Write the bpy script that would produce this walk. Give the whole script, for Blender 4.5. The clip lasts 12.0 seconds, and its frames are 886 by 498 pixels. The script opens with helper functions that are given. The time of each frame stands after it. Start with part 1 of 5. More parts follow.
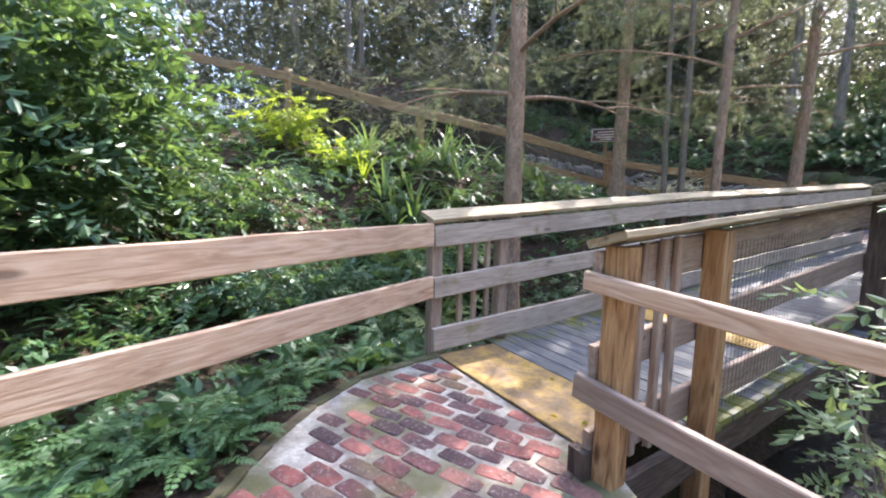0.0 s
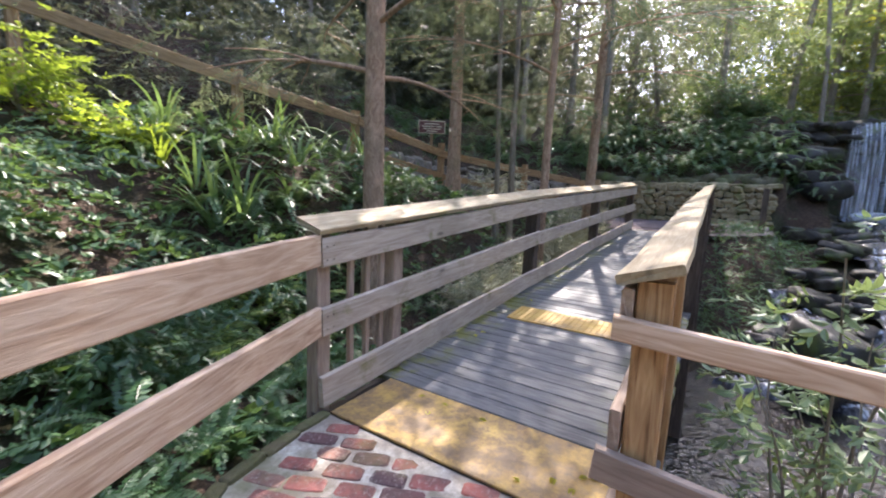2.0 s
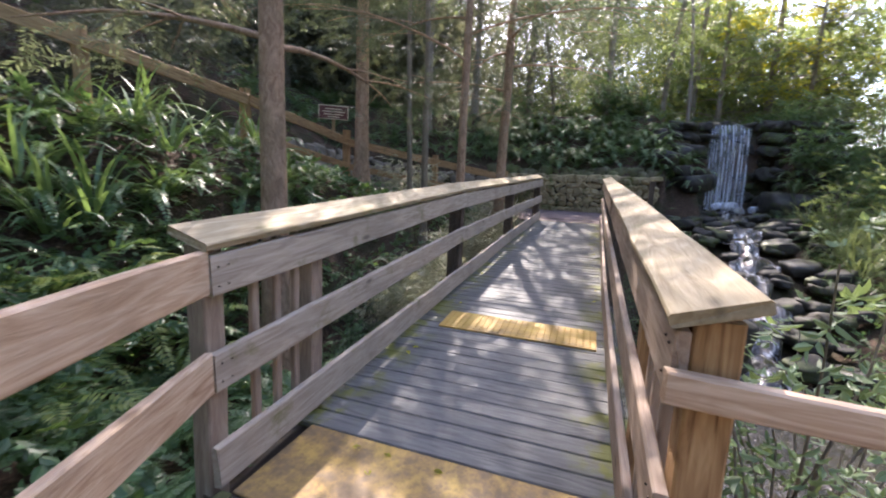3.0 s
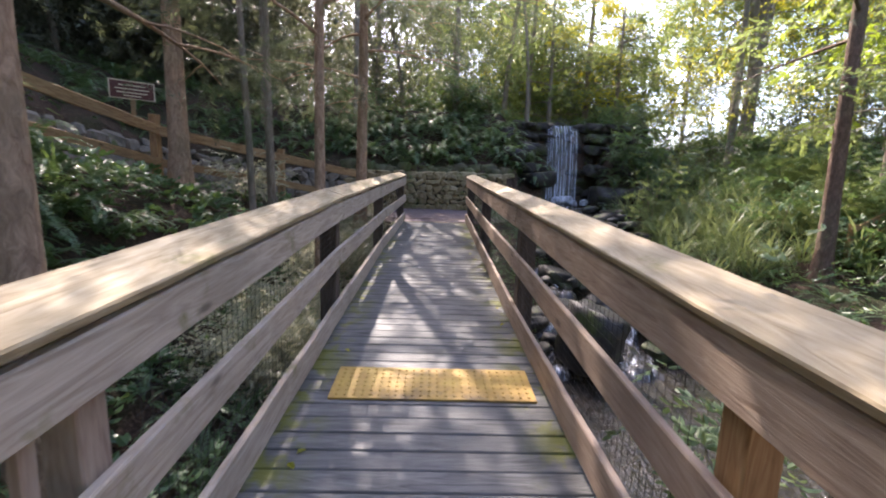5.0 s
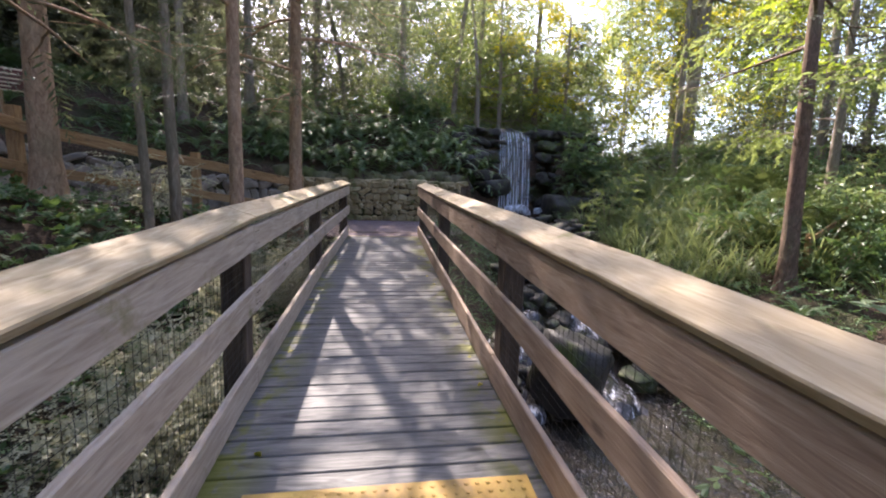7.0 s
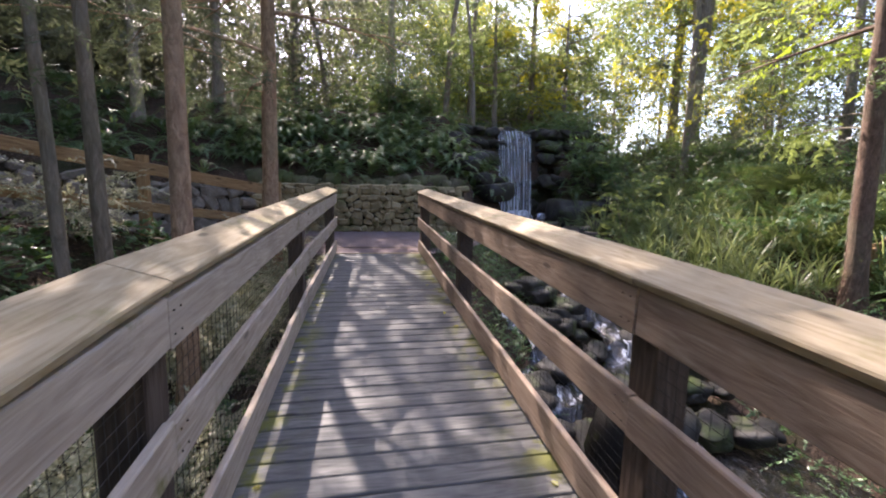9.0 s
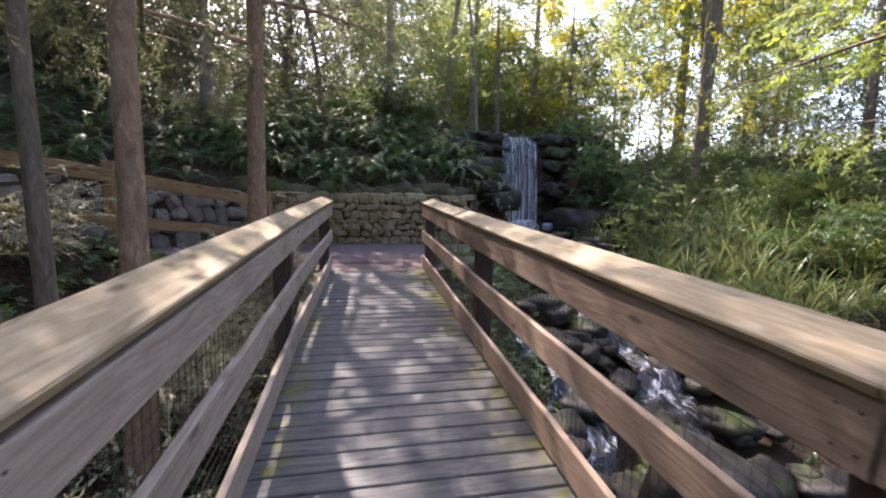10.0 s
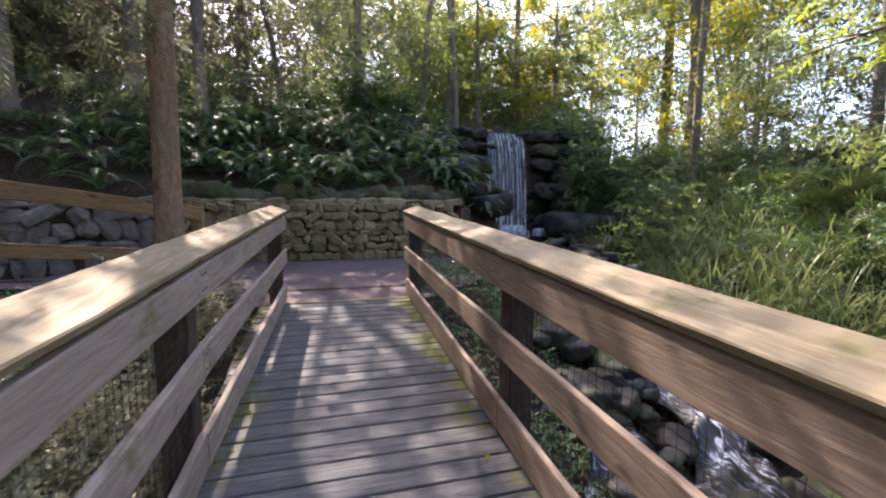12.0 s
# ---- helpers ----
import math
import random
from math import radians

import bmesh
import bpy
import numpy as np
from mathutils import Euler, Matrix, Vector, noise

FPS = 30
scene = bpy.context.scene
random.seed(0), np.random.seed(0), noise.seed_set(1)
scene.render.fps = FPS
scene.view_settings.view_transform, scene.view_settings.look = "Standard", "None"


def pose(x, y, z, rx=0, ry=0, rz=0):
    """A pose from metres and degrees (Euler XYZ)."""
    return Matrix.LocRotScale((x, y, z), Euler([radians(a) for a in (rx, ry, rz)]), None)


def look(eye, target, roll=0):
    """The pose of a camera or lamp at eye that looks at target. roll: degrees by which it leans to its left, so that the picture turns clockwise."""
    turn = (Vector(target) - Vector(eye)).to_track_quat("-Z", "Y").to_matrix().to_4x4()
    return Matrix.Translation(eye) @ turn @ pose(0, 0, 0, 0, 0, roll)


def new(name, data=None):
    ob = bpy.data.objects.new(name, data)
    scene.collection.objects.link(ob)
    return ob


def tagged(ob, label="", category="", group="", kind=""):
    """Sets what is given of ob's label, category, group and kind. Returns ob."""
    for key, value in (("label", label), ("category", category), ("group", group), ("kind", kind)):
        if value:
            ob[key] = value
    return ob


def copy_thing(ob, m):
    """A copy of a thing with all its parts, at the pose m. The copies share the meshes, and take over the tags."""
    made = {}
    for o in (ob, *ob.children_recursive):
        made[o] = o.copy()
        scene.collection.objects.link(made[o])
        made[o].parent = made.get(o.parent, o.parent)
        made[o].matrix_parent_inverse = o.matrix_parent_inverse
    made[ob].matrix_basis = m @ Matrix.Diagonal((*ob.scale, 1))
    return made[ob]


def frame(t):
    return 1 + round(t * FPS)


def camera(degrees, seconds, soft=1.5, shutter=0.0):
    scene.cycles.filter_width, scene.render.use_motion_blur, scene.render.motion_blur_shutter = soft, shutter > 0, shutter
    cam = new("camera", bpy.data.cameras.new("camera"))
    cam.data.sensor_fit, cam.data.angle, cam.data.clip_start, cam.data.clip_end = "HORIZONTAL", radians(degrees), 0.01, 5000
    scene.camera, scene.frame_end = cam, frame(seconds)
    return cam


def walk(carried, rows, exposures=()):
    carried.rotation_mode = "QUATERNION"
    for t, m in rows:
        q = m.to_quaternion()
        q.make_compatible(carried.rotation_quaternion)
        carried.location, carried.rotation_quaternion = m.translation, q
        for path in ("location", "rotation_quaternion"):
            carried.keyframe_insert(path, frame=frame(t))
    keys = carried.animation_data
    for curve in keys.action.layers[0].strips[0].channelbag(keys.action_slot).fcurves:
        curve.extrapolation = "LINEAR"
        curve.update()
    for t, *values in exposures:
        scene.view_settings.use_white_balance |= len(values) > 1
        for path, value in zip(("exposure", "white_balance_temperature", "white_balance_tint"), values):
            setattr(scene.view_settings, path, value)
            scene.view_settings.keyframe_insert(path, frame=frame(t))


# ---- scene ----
cam = camera(93.3, 12.0, soft=2.0, shutter=0.35)
METRES, EYE, TILT, LEAN, TURN = 7.6, 1.27, 0.0, 0.0, -31.9
ROWS = [
    (0.0, 0.0, 0.0, 0.0, 0.14, -7.07, -1.1),
    (0.5, -0.0195, 0.0213, -0.0019, -4.86, -6.87, -1.47),
    (1.0, -0.0357, 0.0505, 0.0004, -11.12, -7.48, -1.74),
    (1.5, -0.0488, 0.0836, 0.0022, -18.52, -7.77, -1.98),
    (2.0, -0.0599, 0.1137, 0.0099, -25.24, -8.12, -2.24),
    (2.5, -0.0584, 0.1466, 0.0083, -31.74, -8.49, -2.48),
    (3.0, -0.0482, 0.1888, 0.0126, -38.56, -8.89, -2.5),
    (3.5, -0.0435, 0.2272, 0.0151, -45.07, -9.21, -2.26),
    (5.5, 0.0423, 0.3395, 0.0283, -62.42, -8.63, -2.12),
    (6.0, 0.0666, 0.3559, 0.0286, -64.47, -8.32, -2.32),
    (6.5, 0.107, 0.373, 0.0314, -65.76, -7.83, -2.25),
    (7.0, 0.1342, 0.3976, 0.0329, -66.76, -7.75, -1.88),
    (9.0, 0.2815, 0.5214, 0.0446, -69.24, -7.4, -1.26),
    (9.5, 0.3157, 0.5513, 0.0508, -69.59, -6.93, -1.34),
    (10.0, 0.363, 0.5785, 0.0526, -69.85, -6.49, -1.3),
    (10.5, 0.406, 0.6055, 0.0547, -70.56, -5.92, -1.12),
    (11.0, 0.451, 0.6365, 0.0624, -71.52, -5.58, -0.88),
    (11.5, 0.5015, 0.6596, 0.0595, -72.29, -5.9, -0.54),
    (12.0, 0.5431, 0.6742, 0.0609, -73.72, -6.13, -0.38),
]
walk(cam, [(t, pose(0, 0, EYE, TILT, LEAN, TURN) @ pose(METRES * x, METRES * y, METRES * z, 90 + pitch, roll, yaw)) for t, x, y, z, yaw, pitch, roll in ROWS],
     exposures=[(0.0, 3.13, 6100, 19), (3.0, 2.60, 6350, 21), (6.0, 2.46, 6500, 24), (12.0, 2.34, 6550, 26)])

# ---- world, sun, exposure ----
SUN_AZ, SUN_EL = 16.0, 48.0   # degrees: azimuth from +x towards +y, elevation
world = bpy.data.worlds.new("world")
scene.world = world
world.use_nodes = True
wn = world.node_tree.nodes
sky = wn.new("ShaderNodeTexSky")
sky.sky_type = "NISHITA"
sky.sun_disc = False
sky.sun_elevation = radians(SUN_EL)
sky.sun_rotation = radians(90 - SUN_AZ)
sky.air_density, sky.dust_density = 1.0, 2.0
wn["Background"].inputs["Strength"].default_value = 0.15
world.node_tree.links.new(sky.outputs[0], wn["Background"].inputs["Color"])
sun = new("sun", bpy.data.lights.new("sun", "SUN"))
sun.data.energy, sun.data.angle, sun.data.color = 3.25, radians(0.55), (1.0, 0.93, 0.80)
SUN_FROM = Vector((math.cos(radians(SUN_EL)) * math.cos(radians(SUN_AZ)), math.cos(radians(SUN_EL)) * math.sin(radians(SUN_AZ)), math.sin(radians(SUN_EL))))
sun.matrix_world = look(SUN_FROM * 60, (0, 0, 0))

# ---- materials ----


class Nodes:
    """A small builder for node materials."""

    def __init__(self, name):
        self.mat = bpy.data.materials.new(name)
        self.mat.use_nodes = True
        self.t = self.mat.node_tree
        self.p = self.t.nodes["Principled BSDF"]
        self.out = self.t.nodes["Material Output"]

    def n(self, kind, **sockets):
        node = self.t.nodes.new("ShaderNode" + kind)
        for k, v in sockets.items():
            self.put(node, k.replace("_", " "), v)
        return node

    def put(self, node, key, v):
        sock = node.inputs[int(key)] if key.isdigit() else node.inputs[key]
        if isinstance(v, bpy.types.NodeSocket):
            self.t.links.new(v, sock)
        else:
            sock.default_value = v

    def coords(self, scale=(1, 1, 1), world_space=False):
        src = self.n("NewGeometry").outputs["Position"] if world_space else self.n("TexCoord").outputs["Object"]
        m = self.n("Mapping", Vector=src, Scale=scale)
        return m.outputs[0]

    def noise(self, vec, scale, detail=4.0, rough=0.55, distort=0.0):
        return self.n("TexNoise", Vector=vec, Scale=scale, Detail=detail, Roughness=rough, Distortion=distort).outputs["Fac"]

    def ramp(self, fac, stops):
        r = self.n("ValToRGB", Fac=fac)
        el = r.color_ramp.elements
        while len(el) < len(stops):
            el.new(0.5)
        for e, (pos, col) in zip(el, stops):
            e.position = pos
            e.color = (*col, 1) if len(col) == 3 else col
        return r.outputs["Color"]

    def mix(self, fac, a, b, blend="MIX"):
        m = self.n("Mix")
        m.data_type, m.blend_type = "RGBA", blend
        for idx, v in ((0, fac), (6, a), (7, b)):
            sock = m.inputs[idx]
            if isinstance(v, bpy.types.NodeSocket):
                self.t.links.new(v, sock)
            else:
                sock.default_value = (*v, 1) if isinstance(v, tuple) and len(v) == 3 else v
        return m.outputs[2]

    def math(self, op, a, b=0.0, clamp=False):
        m = self.n("Math")
        m.operation, m.use_clamp = op, clamp
        self.put(m, "0", a), self.put(m, "1", b)
        return m.outputs[0]

    def remap(self, v, a, b, c=0.0, d=1.0):
        return self.n("MapRange", Value=v, From_Min=a, From_Max=b, To_Min=c, To_Max=d).outputs[0]

    def bump(self, height, strength=0.4, distance=0.01):
        b = self.n("Bump", Height=height, Strength=strength, Distance=distance)
        self.put(self.p, "Normal", b.outputs[0])

    def done(self, color=None, rough=None, spec=0.4):
        if color is not None:
            self.put(self.p, "Base Color", color)
        if rough is not None:
            self.put(self.p, "Roughness", rough)
        self.put(self.p, "Specular IOR Level", spec)
        return self.mat


def wood(name, dark, mid, light, rough=0.72, moss=0.0, stain=0.5, end_moss=False):
    """Weathered timber whose grain runs along the object's x axis."""
    m = Nodes(name)
    rnd = m.n("ObjectInfo").outputs["Random"]
    src = m.n("TexCoord").outputs["Object"]
    off = m.n("CombineXYZ", X=m.math("MULTIPLY", rnd, 37.0), Y=m.math("MULTIPLY", rnd, 11.0), Z=m.math("MULTIPLY", rnd, 5.0)).outputs[0]
    add = m.n("VectorMath")
    m.put(add, "0", src), m.put(add, "1", off)
    vec = add.outputs[0]
    g1 = m.noise(m.n("Mapping", Vector=vec, Scale=(1.0, 9, 9)).outputs[0], 2.2, 5, 0.55, 2.2)
    g2 = m.noise(m.n("Mapping", Vector=vec, Scale=(7.0, 90, 90)).outputs[0], 2.0, 3, 0.6, 0.2)
    big = m.noise(vec, 1.9, 4, 0.6)
    grain = m.math("ADD", m.math("MULTIPLY", g1, 0.86), m.math("MULTIPLY", g2, 0.14))
    col = m.ramp(grain, [(0.32, dark), (0.49, mid), (0.67, light)])
    stains = m.remap(big, 0.50, 0.72, 0.0, stain)
    col = m.mix(stains, col, tuple(c * 0.42 for c in dark))
    col = m.mix(m.remap(rnd, 0, 1, 0.0, 0.35), col, tuple(c * 0.8 for c in mid))
    knots = m.n("TexVoronoi", Vector=m.n("Mapping", Vector=vec, Scale=(1.0, 3.0, 3.0)).outputs[0], Scale=1.7).outputs["Distance"]
    col = m.mix(m.remap(knots, 0.05, 0.11, 0.75, 0.0), col, tuple(c * 0.35 for c in dark))
    if moss > 0:
        mo = m.noise(m.coords((1, 1, 1), True), 3.3, 6, 0.65)
        k = m.remap(mo, 0.60 - 0.1 * moss, 0.72, 0.0, 0.8)
        if end_moss:
            along = m.math("ABSOLUTE", m.n("SeparateXYZ", Vector=src).outputs["X"])
            k = m.math("MULTIPLY", m.remap(along, 0.52, 0.76, 0.0, 1.0), m.remap(mo, 0.47, 0.56, 0.0, 0.9))
        col = m.mix(k, col, (0.13, 0.135, 0.02))
    m.bump(m.math("ADD", grain, m.math("MULTIPLY", big, 0.5)), 0.55, 0.006)
    return m.done(col, m.remap(grain, 0.3, 0.7, rough + 0.12, rough - 0.1), 0.35)


def leaf(name, a, b, glow, thin=0.45, rough=0.38):
    """Leaves: two greens varied per leaf, part of the light shines through."""
    m = Nodes(name)
    isl = m.n("NewGeometry").outputs["Random Per Island"]
    big = m.noise(m.coords((1, 1, 1), True), 0.55, 3)
    k = m.math("ADD", m.math("MULTIPLY", isl, 0.65), m.math("MULTIPLY", m.remap(big, 0.3, 0.7), 0.35))
    col = m.ramp(k, [(0.0, a), (0.55, tuple((p + q) / 2 for p, q in zip(a, b))), (0.92, b), (1.0, tuple(min(1, c * 1.5) for c in b))])
    m.done(col, rough, 0.5)
    tr = m.n("BsdfTranslucent", Color=m.mix(m.math("MULTIPLY", isl, 0.7), glow, tuple(c * 0.45 for c in glow)))
    mx = m.n("MixShader", Fac=thin)
    m.t.links.new(m.p.outputs[0], mx.inputs[1])
    m.t.links.new(tr.outputs[0], mx.inputs[2])
    m.t.links.new(mx.outputs[0], m.out.inputs["Surface"])
    return m.mat


def bark(name, dark, light, plates=(6, 6, 1.4)):
    m = Nodes(name)
    v = m.coords(plates)
    n1 = m.noise(v, 4.0, 6, 0.65, 0.8)
    n2 = m.noise(m.coords((1, 1, 1)), 1.3, 4)
    col = m.ramp(n1, [(0.3, dark), (0.55, tuple((a + b) / 2 for a, b in zip(dark, light))), (0.72, light)])
    col = m.mix(m.remap(n2, 0.5, 0.7, 0, 0.35), col, (0.12, 0.14, 0.09))
    m.bump(n1, 0.9, 0.03)
    return m.done(col, 0.85, 0.2)


def stone(name, dark, mid, light, moss=0.0, wet=0.0, scale=3.0):
    m = Nodes(name)
    v = m.coords((1, 1, 1), True)
    n1 = m.noise(v, scale, 8, 0.65)
    n2 = m.noise(v, scale * 7, 4, 0.6)
    col = m.ramp(m.math("ADD", m.math("MULTIPLY", n1, 0.7), m.math("MULTIPLY", n2, 0.3)), [(0.3, dark), (0.5, mid), (0.68, light)])
    rnd = m.n("ObjectInfo").outputs["Random"]
    col = m.mix(m.remap(rnd, 0, 1, 0.0, 0.55), col, dark)
    if moss:
        mo = m.noise(v, 1.6, 6, 0.65)
        col = m.mix(m.remap(mo, 0.62 - 0.25 * moss, 0.66, 0, 0.85), col, (0.06, 0.085, 0.015))
    m.bump(n1, 0.8, 0.03)
    return m.done(col, 0.85 - 0.6 * wet, 0.45)


RAIL = wood("rail_timber", (0.32, 0.185, 0.11), (0.52, 0.355, 0.235), (0.69, 0.52, 0.38), 0.7, stain=0.25)
BRIDGE_RAIL = wood("bridge_rail_timber", (0.225, 0.155, 0.115), (0.335, 0.245, 0.185), (0.44, 0.345, 0.265), 0.72, stain=0.5)
# bleached grey boards, lightened further for sky light on the left railing
GREY_RAIL = wood("bleached_lit_rail_timber", (0.30, 0.235, 0.18), (0.43, 0.35, 0.275), (0.54, 0.455, 0.37), 0.75, moss=0.12, stain=0.35)
CAP = wood("cap_timber", (0.25, 0.185, 0.105), (0.35, 0.275, 0.165), (0.45, 0.365, 0.240), 0.7, moss=0.25, stain=0.45)
POST = wood("post_timber", (0.13, 0.065, 0.03), (0.35, 0.195, 0.085), (0.49, 0.31, 0.15), 0.75, stain=0.75)
DARK_POST = wood("dark_post_timber", (0.035, 0.025, 0.02), (0.085, 0.06, 0.045), (0.15, 0.115, 0.085), 0.8, stain=0.6)
DECK = wood("deck_timber", (0.064, 0.064, 0.062), (0.127, 0.126, 0.122), (0.195, 0.190, 0.183), 0.62, moss=0.5, stain=0.35, end_moss=True)
FENCE = wood("upper_fence_timber", (0.17, 0.095, 0.045), (0.32, 0.20, 0.10), (0.43, 0.29, 0.155), 0.75, stain=0.3)
FERN = leaf("fern_leaf", (0.046, 0.102, 0.046), (0.125, 0.205, 0.090), (0.24, 0.36, 0.09), 0.28, 0.40)
GROUND_LEAF = leaf("ground_cover_leaf", (0.038, 0.092, 0.038), (0.105, 0.19, 0.075), (0.20, 0.33, 0.08), 0.28)
SHRUB_LEAF = leaf("shrub_leaf", (0.026, 0.066, 0.034), (0.078, 0.150, 0.068), (0.20, 0.32, 0.07), 0.30, 0.42)
NEEDLE = leaf("conifer_leaf", (0.035, 0.055, 0.032), (0.085, 0.108, 0.060), (0.24, 0.28, 0.13), 0.38, 0.5)
CANOPY = leaf("canopy_leaf", (0.050, 0.085, 0.030), (0.12, 0.165, 0.06), (0.36, 0.44, 0.13), 0.5)
# yellow and lime leaves, with sun shining through mixed into the colour
YELLOW_LEAF = leaf("sunlit_yellow_leaf", (0.11, 0.13, 0.015), (0.28, 0.27, 0.02), (0.72, 0.66, 0.05), 0.55)
LIME_LEAF = leaf("sunlit_lime_leaf", (0.10, 0.16, 0.02), (0.22, 0.29, 0.04), (0.44, 0.56, 0.05), 0.5)
# green lightened to look like leaves in full sun
PALE_LEAF = leaf("sunlit_pale_leaf", (0.085, 0.14, 0.06), (0.20, 0.28, 0.13), (0.35, 0.45, 0.14), 0.4)
# greyed and browned to carry the dim haze between far trees
FAR_LEAF = leaf("far_wood_leaf", (0.045, 0.055, 0.036), (0.105, 0.113, 0.070), (0.27, 0.28, 0.15), 0.36)
GRASS = leaf("grass_blade", (0.040, 0.075, 0.026), (0.105, 0.155, 0.055), (0.28, 0.35, 0.10), 0.38)
# pale leaves whitened further to stand for sun glints
SUNLIT_CREAM_LEAF = leaf("sunlit_cream_leaf", (0.28, 0.29, 0.17), (0.56, 0.55, 0.40), (0.50, 0.50, 0.28), 0.3)
PALE_GRASS = leaf("pale_grass_blade", (0.085, 0.13, 0.05), (0.20, 0.25, 0.11), (0.38, 0.44, 0.15), 0.4)
# lighter copy of the fern leaf that stands for a sunlit patch
LIGHT_FERN = leaf("sunlit_fern_leaf", (0.10, 0.155, 0.05), (0.21, 0.28, 0.09), (0.42, 0.50, 0.12), 0.4)
DRY = leaf("dry_leaf", (0.07, 0.04, 0.02), (0.20, 0.13, 0.07), (0.2, 0.12, 0.05), 0.2, 0.7)
BARK_RED = bark("cedar_bark", (0.22, 0.135, 0.088), (0.58, 0.39, 0.26), (5, 5, 2.2))
BARK_BROWN = bark("dark_brown_bark", (0.085, 0.055, 0.040), (0.25, 0.165, 0.12), (5, 5, 2.0))
BARK_GREY = bark("grey_bark", (0.13, 0.108, 0.082), (0.35, 0.29, 0.225), (5, 5, 1.2))
WALL_STONE = stone("wall_stone", (0.14, 0.11, 0.06), (0.31, 0.25, 0.14), (0.46, 0.385, 0.24), moss=0.36)
PALE_STONE = stone("path_wall_stone", (0.10, 0.09, 0.075), (0.24, 0.21, 0.17), (0.42, 0.38, 0.33), moss=0.15)
WET_ROCK = stone("wet_rock", (0.012, 0.010, 0.008), (0.032, 0.027, 0.021), (0.08, 0.069, 0.054), moss=0.45, wet=0.25, scale=5.0)
ROCK = stone("stream_rock", (0.014, 0.013, 0.012), (0.036, 0.032, 0.028), (0.085, 0.076, 0.066), moss=0.3, wet=0.45)
MOSSY_BRICK = stone("mossy_edging_brick", (0.06, 0.045, 0.03), (0.12, 0.095, 0.05), (0.19, 0.15, 0.09), moss=0.7, scale=9.0)
MOSS_STONE = stone("mossy_bank_stone", (0.05, 0.045, 0.03), (0.13, 0.115, 0.07), (0.24, 0.21, 0.13), moss=1.0)
MORTAR = stone("wall_core", (0.02, 0.018, 0.014), (0.045, 0.04, 0.03), (0.07, 0.06, 0.05), moss=0.5)


def make_soil():
    m = Nodes("leaf_litter_soil")
    v = m.coords((1, 1, 1), True)
    n1, n2 = m.noise(v, 26, 6, 0.7), m.noise(v, 1.4, 5)
    col = m.ramp(n1, [(0.3, (0.018, 0.012, 0.009)), (0.5, (0.055, 0.036, 0.025)), (0.7, (0.15, 0.10, 0.07))])
    col = m.mix(m.remap(n2, 0.45, 0.65, 0, 0.7), col, (0.022, 0.035, 0.012))
    m.bump(n1, 1.0, 0.03)
    return m.done(col, 0.9, 0.2)


def make_gravel():
    m = Nodes("packed_gravel")
    v = m.coords((1, 1, 1), True)
    n1, n2 = m.noise(v, 60, 4, 0.7), m.noise(v, 2.5, 5)
    col = m.ramp(n1, [(0.3, (0.10, 0.075, 0.075)), (0.6, (0.20, 0.155, 0.155)), (0.75, (0.30, 0.25, 0.24))])
    col = m.mix(m.remap(n2, 0.5, 0.7, 0, 0.5), col, (0.09, 0.06, 0.055))
    m.bump(n1, 0.7, 0.01)
    return m.done(col, 0.9, 0.2)


def make_concrete():
    m = Nodes("mortar_bed")
    v = m.coords((1, 1, 1), True)
    n1, n2, n3 = m.noise(v, 45, 5, 0.7), m.noise(v, 3.2, 6, 0.65), m.noise(v, 1.5, 4)
    col = m.ramp(n1, [(0.3, (0.33, 0.305, 0.25)), (0.7, (0.62, 0.58, 0.50))])
    col = m.mix(m.remap(n2, 0.34, 0.56, 0, 0.85), col, (0.17, 0.14, 0.11))
    col = m.mix(m.remap(n3, 0.48, 0.62, 0, 0.8), col, (0.10, 0.10, 0.03))
    m.bump(m.math("ADD", n1, n2), 0.5, 0.008)
    return m.done(col, 0.85, 0.25)


def make_brick():
    m = Nodes("old_brick")
    rnd = m.n("ObjectInfo").outputs["Random"]
    v = m.coords((1, 1, 1), True)
    n1, n2, n3 = m.noise(v, 50, 5, 0.7), m.noise(v, 7, 5, 0.6), m.noise(v, 2.0, 4)
    col = m.ramp(rnd, [(0.0, (0.055, 0.035, 0.04)), (0.3, (0.15, 0.06, 0.055)), (0.55, (0.27, 0.085, 0.066)), (0.8, (0.34, 0.125, 0.095)), (1.0, (0.13, 0.11, 0.075))])
    col = m.mix(m.remap(n2, 0.40, 0.66, 0, 0.85), col, (0.065, 0.045, 0.042))
    col = m.mix(m.remap(n1, 0.54, 0.70, 0, 0.7), col, (0.33, 0.28, 0.245))
    col = m.mix(m.remap(n3, 0.56, 0.68, 0, 0.6), col, (0.10, 0.10, 0.03))
    m.bump(m.math("ADD", n1, n2), 0.6, 0.006)
    return m.done(col, 0.75, 0.35)


